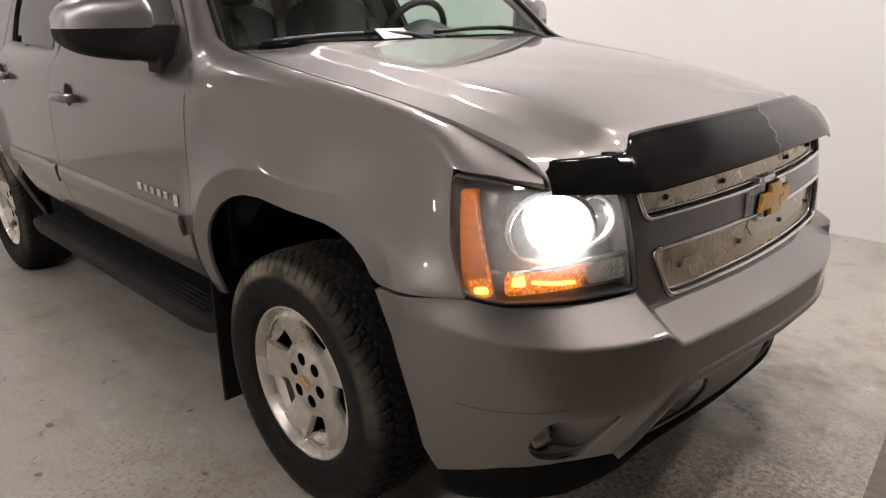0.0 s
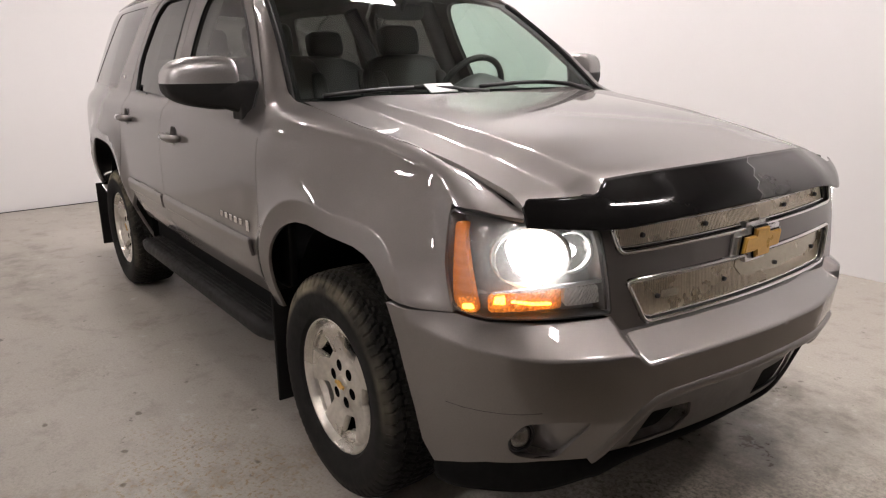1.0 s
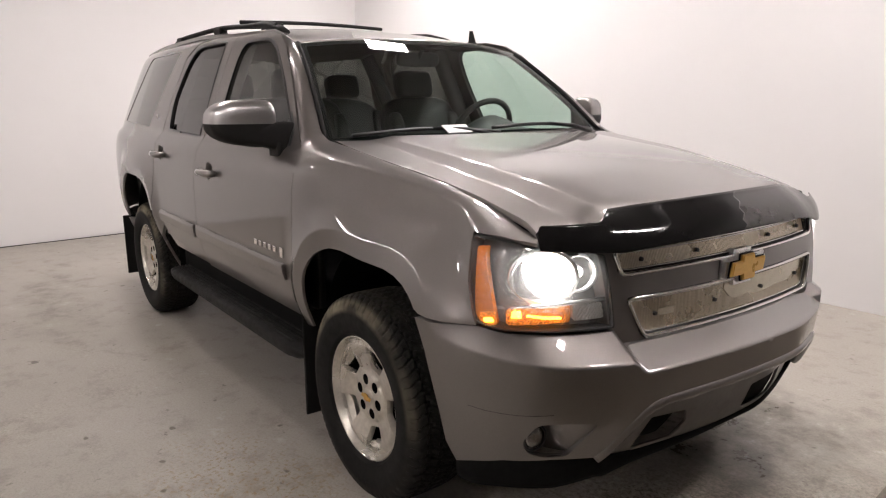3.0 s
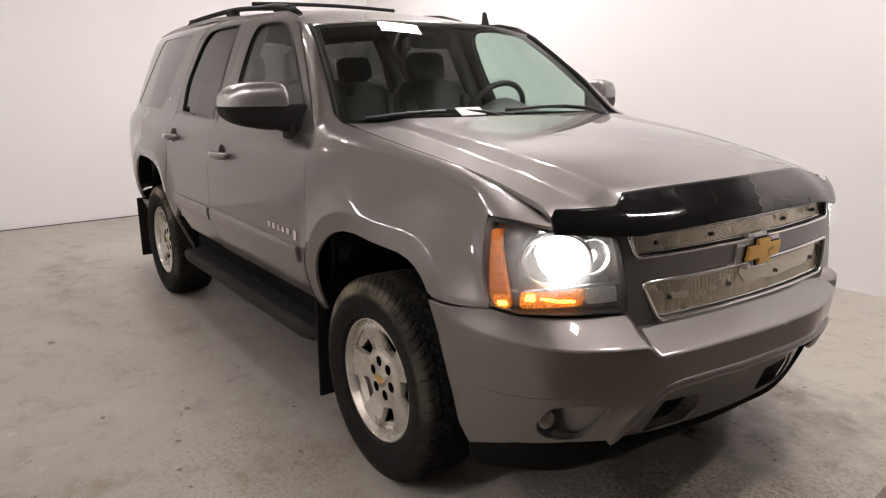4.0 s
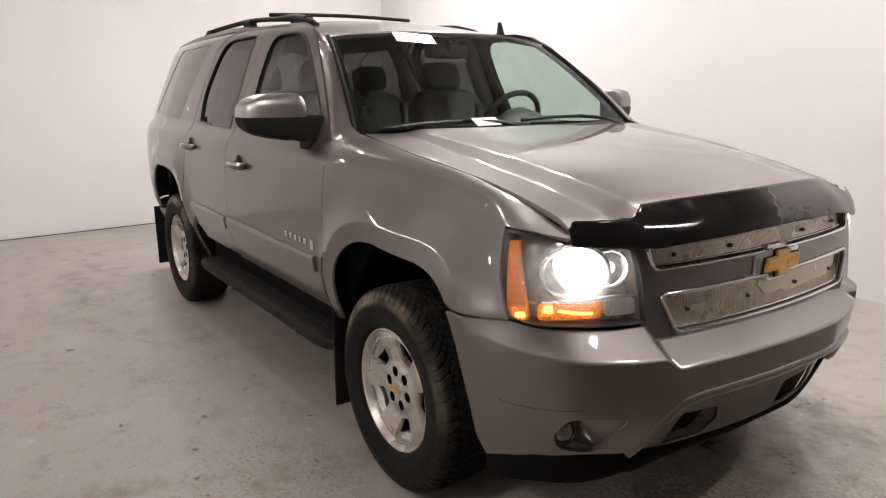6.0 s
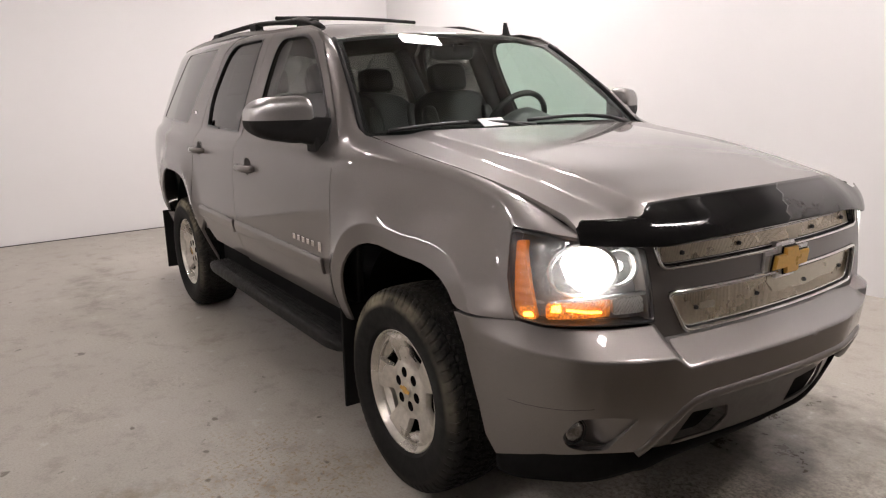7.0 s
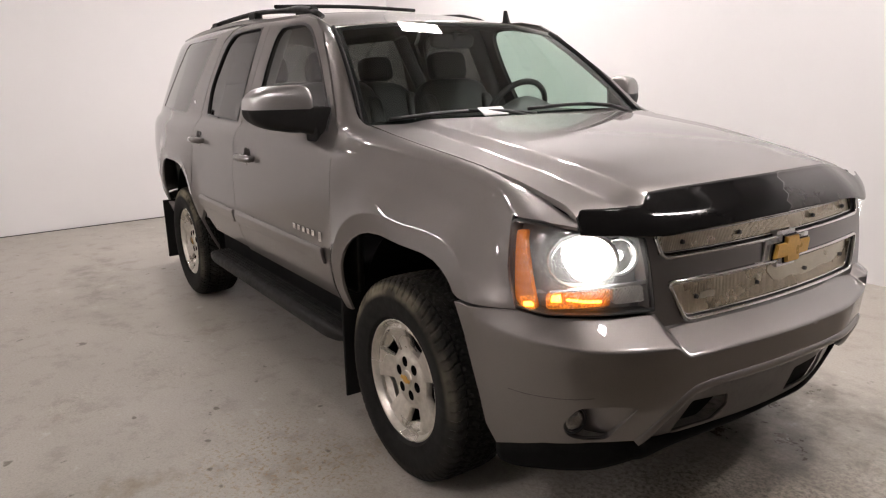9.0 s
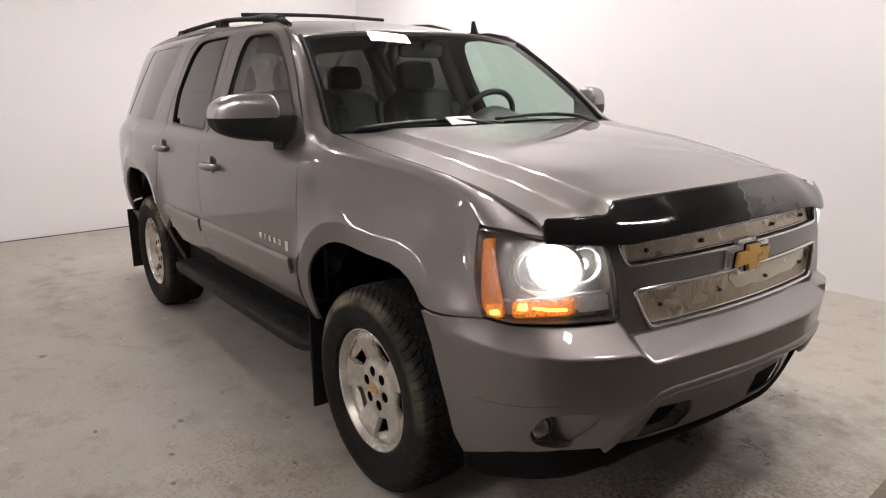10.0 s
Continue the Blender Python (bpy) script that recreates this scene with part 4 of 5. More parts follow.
LIP = [(0.70, 0.437), (0.665, 0.462), (0.615, 0.515), (0.56, 0.572), (0.525, 0.592), (0.47, 0.600), (0.30, 0.602), (0.15, 0.602), (0.0, 0.602)]
half = [(UB, 0.822), (u_at(0.55, 0.975), 0.824), (u_at(0.66, 0.952), 0.831), (1.0, 0.817), (0.80, 0.802), (0.61, 0.797), (0.597, 0.75), (0.58, 0.752), (0.3, 0.752), (0.0, 0.752)]
low = [(0.85, 0.444), (1.0, 0.436), (1.1, 0.416), (1.155, 0.400), (1.185, 0.46), (1.20, 0.55), (1.226, 0.65), (1.25, 0.73)]
right_half = LIP[::-1] + low + half              # from the middle of the lip round to the middle of the shelf
bump_out = right_half[:-1] + [(0.0, 0.752)] + [(-a, b) for a, b in right_half[1:-1]][::-1]
fold = []
for dz in (-0.006, 0.0, 0.006):
    for sgn in (1, -1):
        fold.append([(sgn * i * 0.02, crease_z(i * 0.02) + dz) for i in range(1, 29)])
        fold.append([(sgn * (0.602 + i * 0.02), crease_z(0.602 + i * 0.02) + dz) for i in range(31)])
bump_ob = panel("front_bumper", bump_out, bumper, PAINT, suv, step=0.02, depth=0.025, holes=[fog_hole, mirrored(fog_hole)], creases=fold)
lip_path = resample(LIP, 0.02)[: -int(0.79 / 0.02)]
lip_path = lip_path + [(-a, b) for a, b in lip_path[:-1]][::-1]
part("bumper_lip", tube_bm([bumper(a, b - 0.006, 0.011) for a, b in lip_path], 0.020, 12), PAINT, bump_ob, "rounded lip", True)
plate = [(0.70, 0.43), (0.53, 0.61), (-0.53, 0.61), (-0.70, 0.43), (-0.66, 0.396), (-0.5, 0.376), (-0.3, 0.368), (0.0, 0.368), (0.3, 0.378), (0.5, 0.390), (0.66, 0.402)]
panel("lower_plate", plate, lower_face, SHADED_PLATE, bump_ob, step=0.03, depth=0.01, holes=[tow_hole, far_tow], label="lower bumper plate, grey darkened for the shade under the lip")
# pockets behind the openings; the tow pockets' shade is put into their black sheets
for sign in (1, -1):
    shift = (lambda o: o) if sign == 1 else mirrored
    panel("tow_pocket", inset(tow_hole if sign == 1 else far_tow, -0.02), lambda a, b, d, far=sign < 0: lower_face(a, b, d + 0.014 + (0.0 if far else 0.05)), LINER, bump_ob, step=0.03, depth=0)
    if sign == 1:
        part("pocket_edge", tube_bm([lower_face(a * sign, b, 0.0) for a, b in ((0.51, 0.400), (0.45, 0.399), (0.39, 0.397), (0.335, 0.396), (0.30, 0.425))], 0.005, 8), PAINT, bump_ob, "", True)
    panel("fog_recess", shift(fog_hole), lambda a, b, d: bumper(a, b, d + 0.006 + 0.06 * step01(0.72, 0.90, abs(a))), PAINT, bump_ob, step=0.02, depth=0)
    # fog lamp
    c, n = bumper(sign * 0.908, 0.508, 0.03), (bumper(sign * 0.915, 0.465, 0) - bumper(sign * 0.915, 0.465, 0.1)).normalized()
    turn = n.lerp(Vector((1, 0, 0)), 0.75).normalized().to_track_quat("Z", "Y").to_matrix().to_4x4()
    bm = bmesh.new()
    bmesh.ops.create_uvsphere(bm, u_segments=24, v_segments=12, radius=0.034, matrix=Matrix.Translation(c) @ turn @ Matrix.Diagonal((1, 1, 0.4, 1)))
    fog = part("fog_lamp", bm, FOG, bump_ob, "round clear fog lamp", True)
    rim_v, rim_f = lathe([(-0.004, 0.040), (0.006, 0.041), (0.010, 0.038), (0.009, 0.034)], 28)
    from_lists("fog_bezel", [Matrix.Translation(c) @ turn @ Vector((p[0], p[2], p[1])) for p in rim_v], rim_f, TRIM, fog, "black bezel")


# a thin scratch across the bumper's corner
part("scratch", tube_bm([bumper(a, b, -0.0002) for a, b in ((1.10, 0.598), (1.05, 0.592), (1.0, 0.590), (0.95, 0.590), (0.90, 0.592), (0.85, 0.597))], 0.0007, 6), BLACK, bump_ob, "thin dark scratch", True)

# black air dam under the bumper
DAM_U = [0.0, 0.5, 0.62, 0.70, 0.85, 1.0, 1.1, 1.17]
DAM_TOP = smooth_curve(DAM_U, [0.372, 0.388, 0.404, 0.438, 0.447, 0.440, 0.420, 0.402])
DAM_TALL = smooth_curve(DAM_U, [0.024, 0.050, 0.066, 0.084, 0.102, 0.098, 0.086, 0.064])


def dam(u, v):
    w = -1.15 + 2.305 * u
    s = abs(w)
    k = step01(0.72, 1.12, s)
    z = DAM_TOP(s) + 0.006
    base = (1 - k) * BUMP_OFF(z) + k * BUMP_SIDE(z) + 0.045 * (1 - step01(0.45, 0.88, s)) - 0.024 * step01(0.98, 1.26, s)
    p = to_side(w, base + 0.006 - 0.008 * math.sin(math.pi * v) + 0.012 * v * v + 0.038 * step01(0.15, 0.62, -w), z)
    return Vector((p.x, p.y, z - (DAM_TALL(s) + 0.006) * v * (1 - 0.8 * step01(0.45, 0.68, -w))))


grid_sheet("air_dam", 120, 8, dam, LINER, suv, "black plastic air dam", thick=0.012)


# headlamps
def lamp_surface(u, z, d=0.0):
    w = step01(0.62, 1.12, abs(u))
    x = plan(u)[0]
    off = (1 - w) * (FRONT_OFF(z) - 0.004) + w * (wing_off(u, z) + 0.003)
    return to_side(u, off + d - 0.045 * step01(0.45, 1.0, -u), z)


def headlamp(sign):
    shift = (lambda o: o) if sign == 1 else mirrored
    outline = rounded([(0.612, 0.806), (0.80, 0.811), (1.0, 0.826), (u_at(0.650, 0.953), 0.846), (u_at(0.607, 0.965), 0.95), (u_at(0.580, 0.97), 1.076), (u_at(0.66, 0.952), 1.075), (u_at(0.735, 0.915), 1.066),
                       (0.80, 1.04), (0.628, 1.015)], [0.012, 0, 0, 0.02, 0, 0.02, 0, 0, 0, 0.012])
    lens = panel("headlamp", shift(outline), lambda a, b, d: lamp_surface(a, b, d), CLEAR, suv, step=0.03, depth=0, label="clear headlamp lens, lit")
    lens.visible_shadow = False
    panel("gasket", shift(outline), lambda a, b, d: lamp_surface(a, b, d + 0.002), TRIM, lens, step=0.03, holes=[shift(inset(outline, 0.005))], depth=0.06)
    panel("housing", shift(inset(outline, 0.004)), lambda a, b, d: lamp_surface(a, b, d + 0.055), HOUSING, lens, step=0.04, depth=0)
    # amber side strip
    strip = rounded([(1.026, 0.836), (1.089, 0.838), (1.128, 1.047), (1.080, 1.052)], 0.012)
    wavy = lambda a, b: 0.0008 * math.sin(b * 260)
    panel("side_marker", shift(strip), lambda a, b, d: lamp_surface(a, b, d + 0.016 + wavy(a, b)), AMBER, lens, step=0.007, depth=0.02, label="amber side marker lens")
    panel("marker_glow", shift(rounded([(1.024, 0.839), (1.078, 0.840), (1.083, 0.872), (1.032, 0.880)], 0.012)), lambda a, b, d: lamp_surface(a, b, d + 0.0125 + wavy(a, b)), AMBER_GLOW, lens, step=0.007, depth=0.002, label="amber lens part lit from behind")
    panel("marker_bulb", shift(rounded([(1.033, 0.848), (1.062, 0.846), (1.066, 0.858), (1.040, 0.862)], 0.005)), lambda a, b, d: lamp_surface(a, b, d + 0.0095 + wavy(a, b)), AMBER_LIT, lens, step=0.007, depth=0.002, label="lit amber bulb")
    # turn lamp: amber block beside a clear ribbed block
    ribs = lambda a, b: 0.003 * math.sin(a * 420) * math.sin(b * 380)
    turn_out = rounded([(0.785, 0.834), (1.0, 0.838), (1.003, 0.882), (0.785, 0.884)], 0.010)
    panel("turn_lamp", shift(turn_out), lambda a, b, d: lamp_surface(a, b, d + 0.018 + ribs(a, b)), AMBER_GLOW, lens, step=0.006, depth=0.03, label="amber ribbed turn lamp")
    for spot in ([(0.955, 0.858), (0.985, 0.860), (0.983, 0.878), (0.958, 0.880)], [(0.82, 0.846), (0.88, 0.851), (0.94, 0.862), (0.94, 0.868), (0.88, 0.858), (0.82, 0.853)]):
        panel("turn_bulb", shift(rounded(spot, 0.003)), lambda a, b, d: lamp_surface(a, b, d + 0.0125 + ribs(a, b)), AMBER_LIT, lens, step=0.006, depth=0.002, label="lit amber bulb")
    clear_out = rounded([(0.645, 0.836), (0.775, 0.836), (0.775, 0.880), (0.650, 0.882)], 0.012)
    panel("ribbed_reflector", shift(clear_out), lambda a, b, d: lamp_surface(a, b, d + 0.018 + 1.3 * ribs(a, b)), REFLECTOR, lens, step=0.006, depth=0.03, label="clear ribbed reflector")
    part("chrome_ledge", tube_bm([lamp_surface(sign * a, 0.889 - 0.01 * (a - 0.64), 0.022) for a in (0.635, 0.70, 0.78, 0.88, 0.99)], 0.006, 8), REFLECTOR, lens, "chromed ledge", True)
    # two round reflectors with bulbs
    for uc, zc, rad, wide, lit in ((0.888, 0.964, 0.070, 1.28, True), (0.742, 0.962, 0.050, 1.0, False)):
        c = lamp_surface(sign * uc, zc, 0.045)
        v, f = lathe([(0.0, rad * 1.14), (0.006, rad * 1.12), (0.004, rad), (-0.02, rad * 0.92), (-0.045, rad * 0.65), (-0.055, 0.01)], 36)
        way = Vector((0.84, -0.54 * sign, 0.0)).normalized()
        q = way.to_track_quat("Y", "Z").to_matrix()
        stretch = Matrix.Diagonal((wide, 1, 1))
        ob = from_lists("reflector", [q @ (stretch @ Vector(p)) + c for p in v], f, REFLECTOR, lens, "chromed reflector bowl")
        # the lit ellipsoid is oversized to take in the glare round the bulb
        size = rad * 0.93 if lit else 0.016
        bm = bmesh.new()
        bmesh.ops.create_uvsphere(bm, u_segments=24, v_segments=12, radius=size, matrix=Matrix.Translation(c - 0.012 * way) @ q.to_4x4() @ Matrix.Diagonal((wide, 0.32 if lit else 1, 1, 1)))
        part("bulb", bm, BULB, lens, "glaring white lit bulb", True)
    return lens


headlamp(1), headlamp(-1)


# smoked deflector along the bonnet's front edge
def deflector_pt(a, b):
    """a from -1 to 1 across, b from 0 below to 1 above."""
    y = a * 0.822
    s = abs(y)
    wing_w = step01(0.565, 0.645, s)
    z0 = 1.034 + (0.013 * (1 - (s / 0.59) ** 2) if s < 0.59 else 0.018 * (s - 0.59) / 0.24)
    z1 = (1.143 + 0.010 * (1 - (s / 0.6) ** 2 if s < 0.6 else 0)) * (1 - wing_w) + 1.116 * wing_w - 0.02 * step01(0.80, 0.822, s)
    x0 = 0.935 - 0.16 * y * y - 1.0 * max(0, s - 0.6) ** 2
    hurt = step01(0.30, 0.70, y)      # the left end is pushed in and down
    y = squeeze(y) - 0.02 * step01(0.35, 0.84, y)
    rise = (z1 - z0) * b
    k = (z0 + rise - 1.034) / 0.11
    x = x0 - 0.105 * k * (1 - 0.35 * step01(0.45, 0.82, s)) + 0.018 * math.sin(math.pi * min(1.0, max(0.0, k))) - 0.012 * hurt
    return Vector((x, y, z0 + rise - 0.033 * hurt))


def crack(b):
    """Where the right piece breaks off, by height."""
    teeth = [0.0, 0.02, -0.01, 0.012, -0.006, 0.02, 0.002, 0.03]
    return -0.10 + 0.10 * b + float(np.interp(b * 7, range(8), teeth))


grid_sheet("bonnet_deflector", 110, 15, lambda u, v: deflector_pt(-1 + u * (1 + crack(v)), v), GLOSSY_BLACK, suv, "glossy smoked acrylic bonnet deflector, broken across", thick=0.002)
grid_sheet("deflector_remnant", 80, 15, lambda u, v: deflector_pt(crack(v) - 0.015 + u * (1.015 - crack(v)), v) - Vector((0.004, 0, 0)), GREYED_ACRYLIC, suv, "piece of the broken deflector, greyed for the wall's reflection", thick=0.004)


# ---- wheels ----
def tyre_mesh():
    prof = [(0.085, 0.215), (0.105, 0.225), (0.125, 0.245), (0.137, 0.285), (0.138, 0.315), (0.132, 0.345), (0.121, 0.366), (0.108, 0.378), (0.085, 0.384), (0.06, 0.386), (0.03, 0.387), (0.0, 0.387)]
    prof = [(-y, r) for y, r in prof] + [(y, r) for y, r in prof[:-1]][::-1]
    fine = []
    for (y0, r0), (y1, r1) in zip(prof, prof[1:]):
        k = 4 if r0 > 0.36 and r1 > 0.36 else 1
        fine += [(y0 + (y1 - y0) * i / k, r0 + (r1 - r0) * i / k) for i in range(k)]
    fine.append(prof[-1])
    steps = 512
    verts, faces = lathe(fine, steps)
    n = len(fine)
    out = []
    for i in range(steps):
        for j, (y, r) in enumerate(fine):
            a = 2 * math.pi * i / steps
            dr = 0.0
            if r > 0.362:
                t = (i / steps * 64 + 0.35 * math.sin(abs(y) * 60)) % 1.0
                zig = 0.008 * (1 if int(i / steps * 128) % 2 else -1)
                if abs(abs(y) - 0.078 - zig * 0.6) < 0.007 or abs(abs(y) - 0.028 + zig) < 0.006:
                    dr = -0.008
                elif t < 0.2 and (abs(y) > 0.084):
                    dr = -0.009
                elif abs(y) <= 0.078 and (t + (0.5 if abs(y) < 0.028 else 0.2)) % 1.0 < 0.16:
                    dr = -0.007
            elif r > 0.335:
                t = (i / steps * 64 + 0.35 * math.sin(0.12 * 60)) % 1.0
                dr = -0.004 if t < 0.2 else 0.0
            out.append(((r + dr) * math.cos(a), y, (r + dr) * math.sin(a)))
    return out, faces


def tyre_rubber():
    """Black rubber with dried mud rubbed into the shoulder and the tread."""
    m, nt, p = material("muddy_tyre_rubber")
    n1, n2 = noise_tex(nt, 30, 5), noise_tex(nt, 4.5, 4)
    base = ramp(nt, n1.outputs["Fac"], [(0.3, (0.007, 0.0068, 0.0065)), (0.7, (0.015, 0.0145, 0.0135))])
    # mud sits on the shoulder and the tread: by distance from the axle
    co = nt.nodes.new("ShaderNodeTexCoord")
    flat = nt.nodes.new("ShaderNodeVectorMath")
    flat.operation = "MULTIPLY"
    flat.inputs[1].default_value = (1, 0, 1)
    nt.links.new(co.outputs["Object"], flat.inputs[0])
    far = nt.nodes.new("ShaderNodeVectorMath")
    far.operation = "LENGTH"
    nt.links.new(flat.outputs[0], far.inputs[0])
    band = ramp(nt, far.outputs["Value"], [(0.318, (0, 0, 0)), (0.334, (1, 1, 1)), (0.360, (0.95,) * 3), (0.374, (0.10,) * 3)])
    mud = ramp(nt, n2.outputs["Fac"], [(0.36, (0.12,) * 3), (0.62, (1.0,) * 3)])
    split = nt.nodes.new("ShaderNodeSeparateXYZ")
    nt.links.new(co.outputs["Object"], split.inputs[0])
    caked = ramp(nt, split.outputs["Z"], [(0.0, (0.10,) * 3), (0.16, (1, 1, 1))])
    # and more on the trailing half
    shift = nt.nodes.new("ShaderNodeMath")
    shift.inputs[1].default_value = 0.3
    nt.links.new(split.outputs["X"], shift.inputs[0])
    trailing = ramp(nt, shift.outputs[0], [(0.24, (1, 1, 1)), (0.50, (0.30,) * 3)])
    wear = mix(nt, mix(nt, band.outputs[0], mud.outputs[0], 1.0, "MULTIPLY"), mix(nt, caked.outputs[0], trailing.outputs[0], 1.0, "MULTIPLY"), 1.0, "MULTIPLY")
    nt.links.new(mix(nt, base.outputs[0], (0.26, 0.23, 0.165, 1), wear), p.inputs["Base Color"])
    p.inputs["Roughness"].default_value = 0.75
    p.inputs["Specular IOR Level"].default_value = 0.12
    bump(nt, p, n1.outputs["Fac"], 0.25)
    return m


TYRE = tyre_rubber()


WHEEL_TURN = -13


def rim_lift(a, b, d=0.0):
    r = math.hypot(a, b)
    y = RIM_DISH(r) - d + 0.005 * step01(0.10, 0.14, r) * (1 - step01(0.185, 0.205, r)) * (1 - math.cos(5 * (math.atan2(b, a) - radians(90 + WHEEL_TURN)))) / 2
    return Vector((a, -y, b))


# outward distance of the face from the wheel's middle plane
RIM_DISH = smooth_curve([0.0, 0.05, 0.085, 0.10, 0.14, 0.18, 0.20, 0.212], [0.088, 0.088, 0.086, 0.078, 0.083, 0.094, 0.098, 0.092])


def polar_hole(a, r0, r1, w0, w1, rad=0.012):
    pts = []
    for r, w in ((r0, -w0), (r1, -w1), (r1, 0), (r1, w1), (r0, w0)):
        pts.append((r * math.cos(a + w), r * math.sin(a + w)))
    return rounded(pts, [rad, rad, 0, rad, rad], 4)


def make_wheel():
    """A silver five-spoke wheel with its tyre; the outer face looks to negative y."""
    v, f = lathe([(-0.02, 0.02), (-0.015, 0.16), (-0.02, 0.175), (0.03, 0.175), (0.03, 0.02)], 40)
    root = from_lists("wheel", v, f, LINER, suv, "silver alloy wheel with a muddy all-terrain tyre", smooth=False)
    tv, tf = tyre_mesh()
    tyre = from_lists("tyre", tv, tf, TYRE, root, "black all-terrain tyre with dried mud")
    tyre.data.set_sharp_from_angle(angle=radians(28))
    holes = [polar_hole(radians(90 + 72 * k + WHEEL_TURN), 0.118, 0.201, 0.27, 0.335, 0.009) for k in range(5)]
    lugs = [ellipse(0.064 * math.cos(radians(60 * k + 55)), 0.064 * math.sin(radians(60 * k + 55)), 0.0205, 0.0205, 18) for k in range(6)]
    panel("rim", ellipse(0, 0, 0.213, 0.213, 72), rim_lift, ALLOY, root, step=0.012, holes=holes + lugs, depth=0.026, label="silver painted alloy rim")
    # outer lip and barrel
    lv, lf = lathe([(-0.085, 0.208), (-0.095, 0.213), (-0.103, 0.220), (-0.112, 0.225), (-0.116, 0.230), (-0.112, 0.234), (-0.098, 0.230)], 96)
    from_lists("rim_lip", lv, lf, ALLOY, root, "bright rim lip")
    bv, bf = lathe([(-0.09, 0.207), (-0.04, 0.195), (0.10, 0.195)], 64)
    from_lists("barrel", bv, bf, LINER, root)
    for k in range(6):
        a = radians(60 * k + 55)
        bm = bmesh.new()
        bmesh.ops.create_cone(bm, cap_ends=True, segments=6, radius1=0.0165, radius2=0.013, depth=0.02, matrix=Matrix.Translation((0.064 * math.cos(a), -0.044, 0.064 * math.sin(a))) @ Matrix.Rotation(radians(90), 4, "X"))
        # nuts and sleeves are black: the sunken holes' shade is put into them
        part("wheel_nut", bm, LINER, root, "dark sunken wheel nut")
        sv, sf = lathe([(-RIM_DISH(0.064) + 0.002, 0.0202), (-0.04, 0.0198)], 18)
        from_lists("nut_well", [(p[0] + 0.064 * math.cos(a), p[1], p[2] + 0.064 * math.sin(a)) for p in sv], sf, LINER, root, "nut well blackened for its shade")
    # sloping ledges inside the five pockets
    for k in range(5):
        out = polar_hole(radians(90 + 72 * k + WHEEL_TURN), 0.181, 0.204, 0.31, 0.335)
        panel("pocket_ledge", out, lambda p, q, d: rim_lift(p, q, d + 0.012 + 0.45 * max(0, 0.203 - math.hypot(p, q))), ALLOY, root, step=0.015, depth=0.02)
    cv, cf = lathe([(-0.080, 0.034), (-0.0905, 0.033), (-0.0925, 0.030), (-0.0935, 0.02), (-0.094, 0.0005)], 32)
    from_lists("centre_cap", cv, cf, ALLOY, root)
    return root


wheel = make_wheel()
RIGHT_Y = -0.832
spots = [(0.0, RIGHT_Y, 1), (-2.948, RIGHT_Y + 0.006, 1), (0.0, -RIGHT_Y, -1), (-2.948, -RIGHT_Y - 0.006, -1)]
for n, (x, y, sgn) in enumerate(spots):
    m = pose(x, y, 0.385, 0, 8 if n == 0 else 40 * n, 0 if sgn == 1 else 180)
    if n == 0:
        wheel.matrix_basis = m
        w = wheel
    else:
        w = copy_thing(wheel, m)
    w.parent = suv
    e = emblem("cap_emblem", (0, -0.0945, 0), 0.33, None, 0.003, Matrix.Rotation(radians(90), 4, "X"), base=False)
    e.parent = w

# wheel liners and floor pan, so that no light falls through
for x, a in ((0.085, 0.50), (-2.905, 0.52)):
    for sgn in (1, -1):
        def f(u, v, x=x, a=a, sgn=sgn):
            th = math.pi * u
            return Vector((x + a * math.cos(th), sgn * (0.52 + 0.37 * v), 0.385 + (0.60) * math.sin(th)))
        grid_sheet("wheel_liner", 30, 4, f, LINER, suv)
        part("inner_panel", box_bm((2 * a, 0.02, 0.60), (x, sgn * 0.52, 0.69)), LINER, suv)
part("floor_pan", box_bm((4.5, 1.7, 0.06), (-1.7, 0, 0.42), 0.01), LINER, suv)
part("engine_block", box_bm((0.9, 0.95, 0.5), (0.25, 0, 0.75), 0.03), LINER, suv)
for sgn in (1, -1):
    part("sill", box_bm((1.98, 0.10, 0.27), (-1.36, sgn * 0.825, 0.46), 0.03), LINER, suv, "black plastic sill")


def mud_flap(x, sgn):
    bm = box_bm((0.012, 0.27, 0.44), (x, sgn * 0.85, 0.40), 0.004, 1)
    return part("mud_flap", bm, BLACK, suv, "black rubber mud flap")


for sgn in (1, -1):
    mud_flap(-0.400, sgn), mud_flap(-3.45, sgn)


# running boards
def running_board(sgn):
    def f(u, v):
        x = -0.43 - 1.87 * u
        th = 2 * math.pi * v
        ends = min(1, 14 * u, 14 * (1 - u)) ** 0.5
        y = 0.922 + 0.080 * math.copysign(abs(math.cos(th)) ** 0.5, math.cos(th)) - 0.03 * (1 - ends)
        return Vector((x, sgn * y, 0.425 + 0.036 * math.copysign(abs(math.sin(th)) ** 0.6, math.sin(th)) * (0.5 + 0.5 * ends)))
    ob = grid_sheet("running_board", 50, 28, f, BLACK, suv, "black ribbed running board")
    for k in range(5):
        part("tread_rib", box_bm((1.7, 0.007, 0.006), (-1.38, sgn * (0.885 + 0.021 * k), 0.463), 0.002, 1), BLACK, ob)
    return ob


running_board(1), running_board(-1)

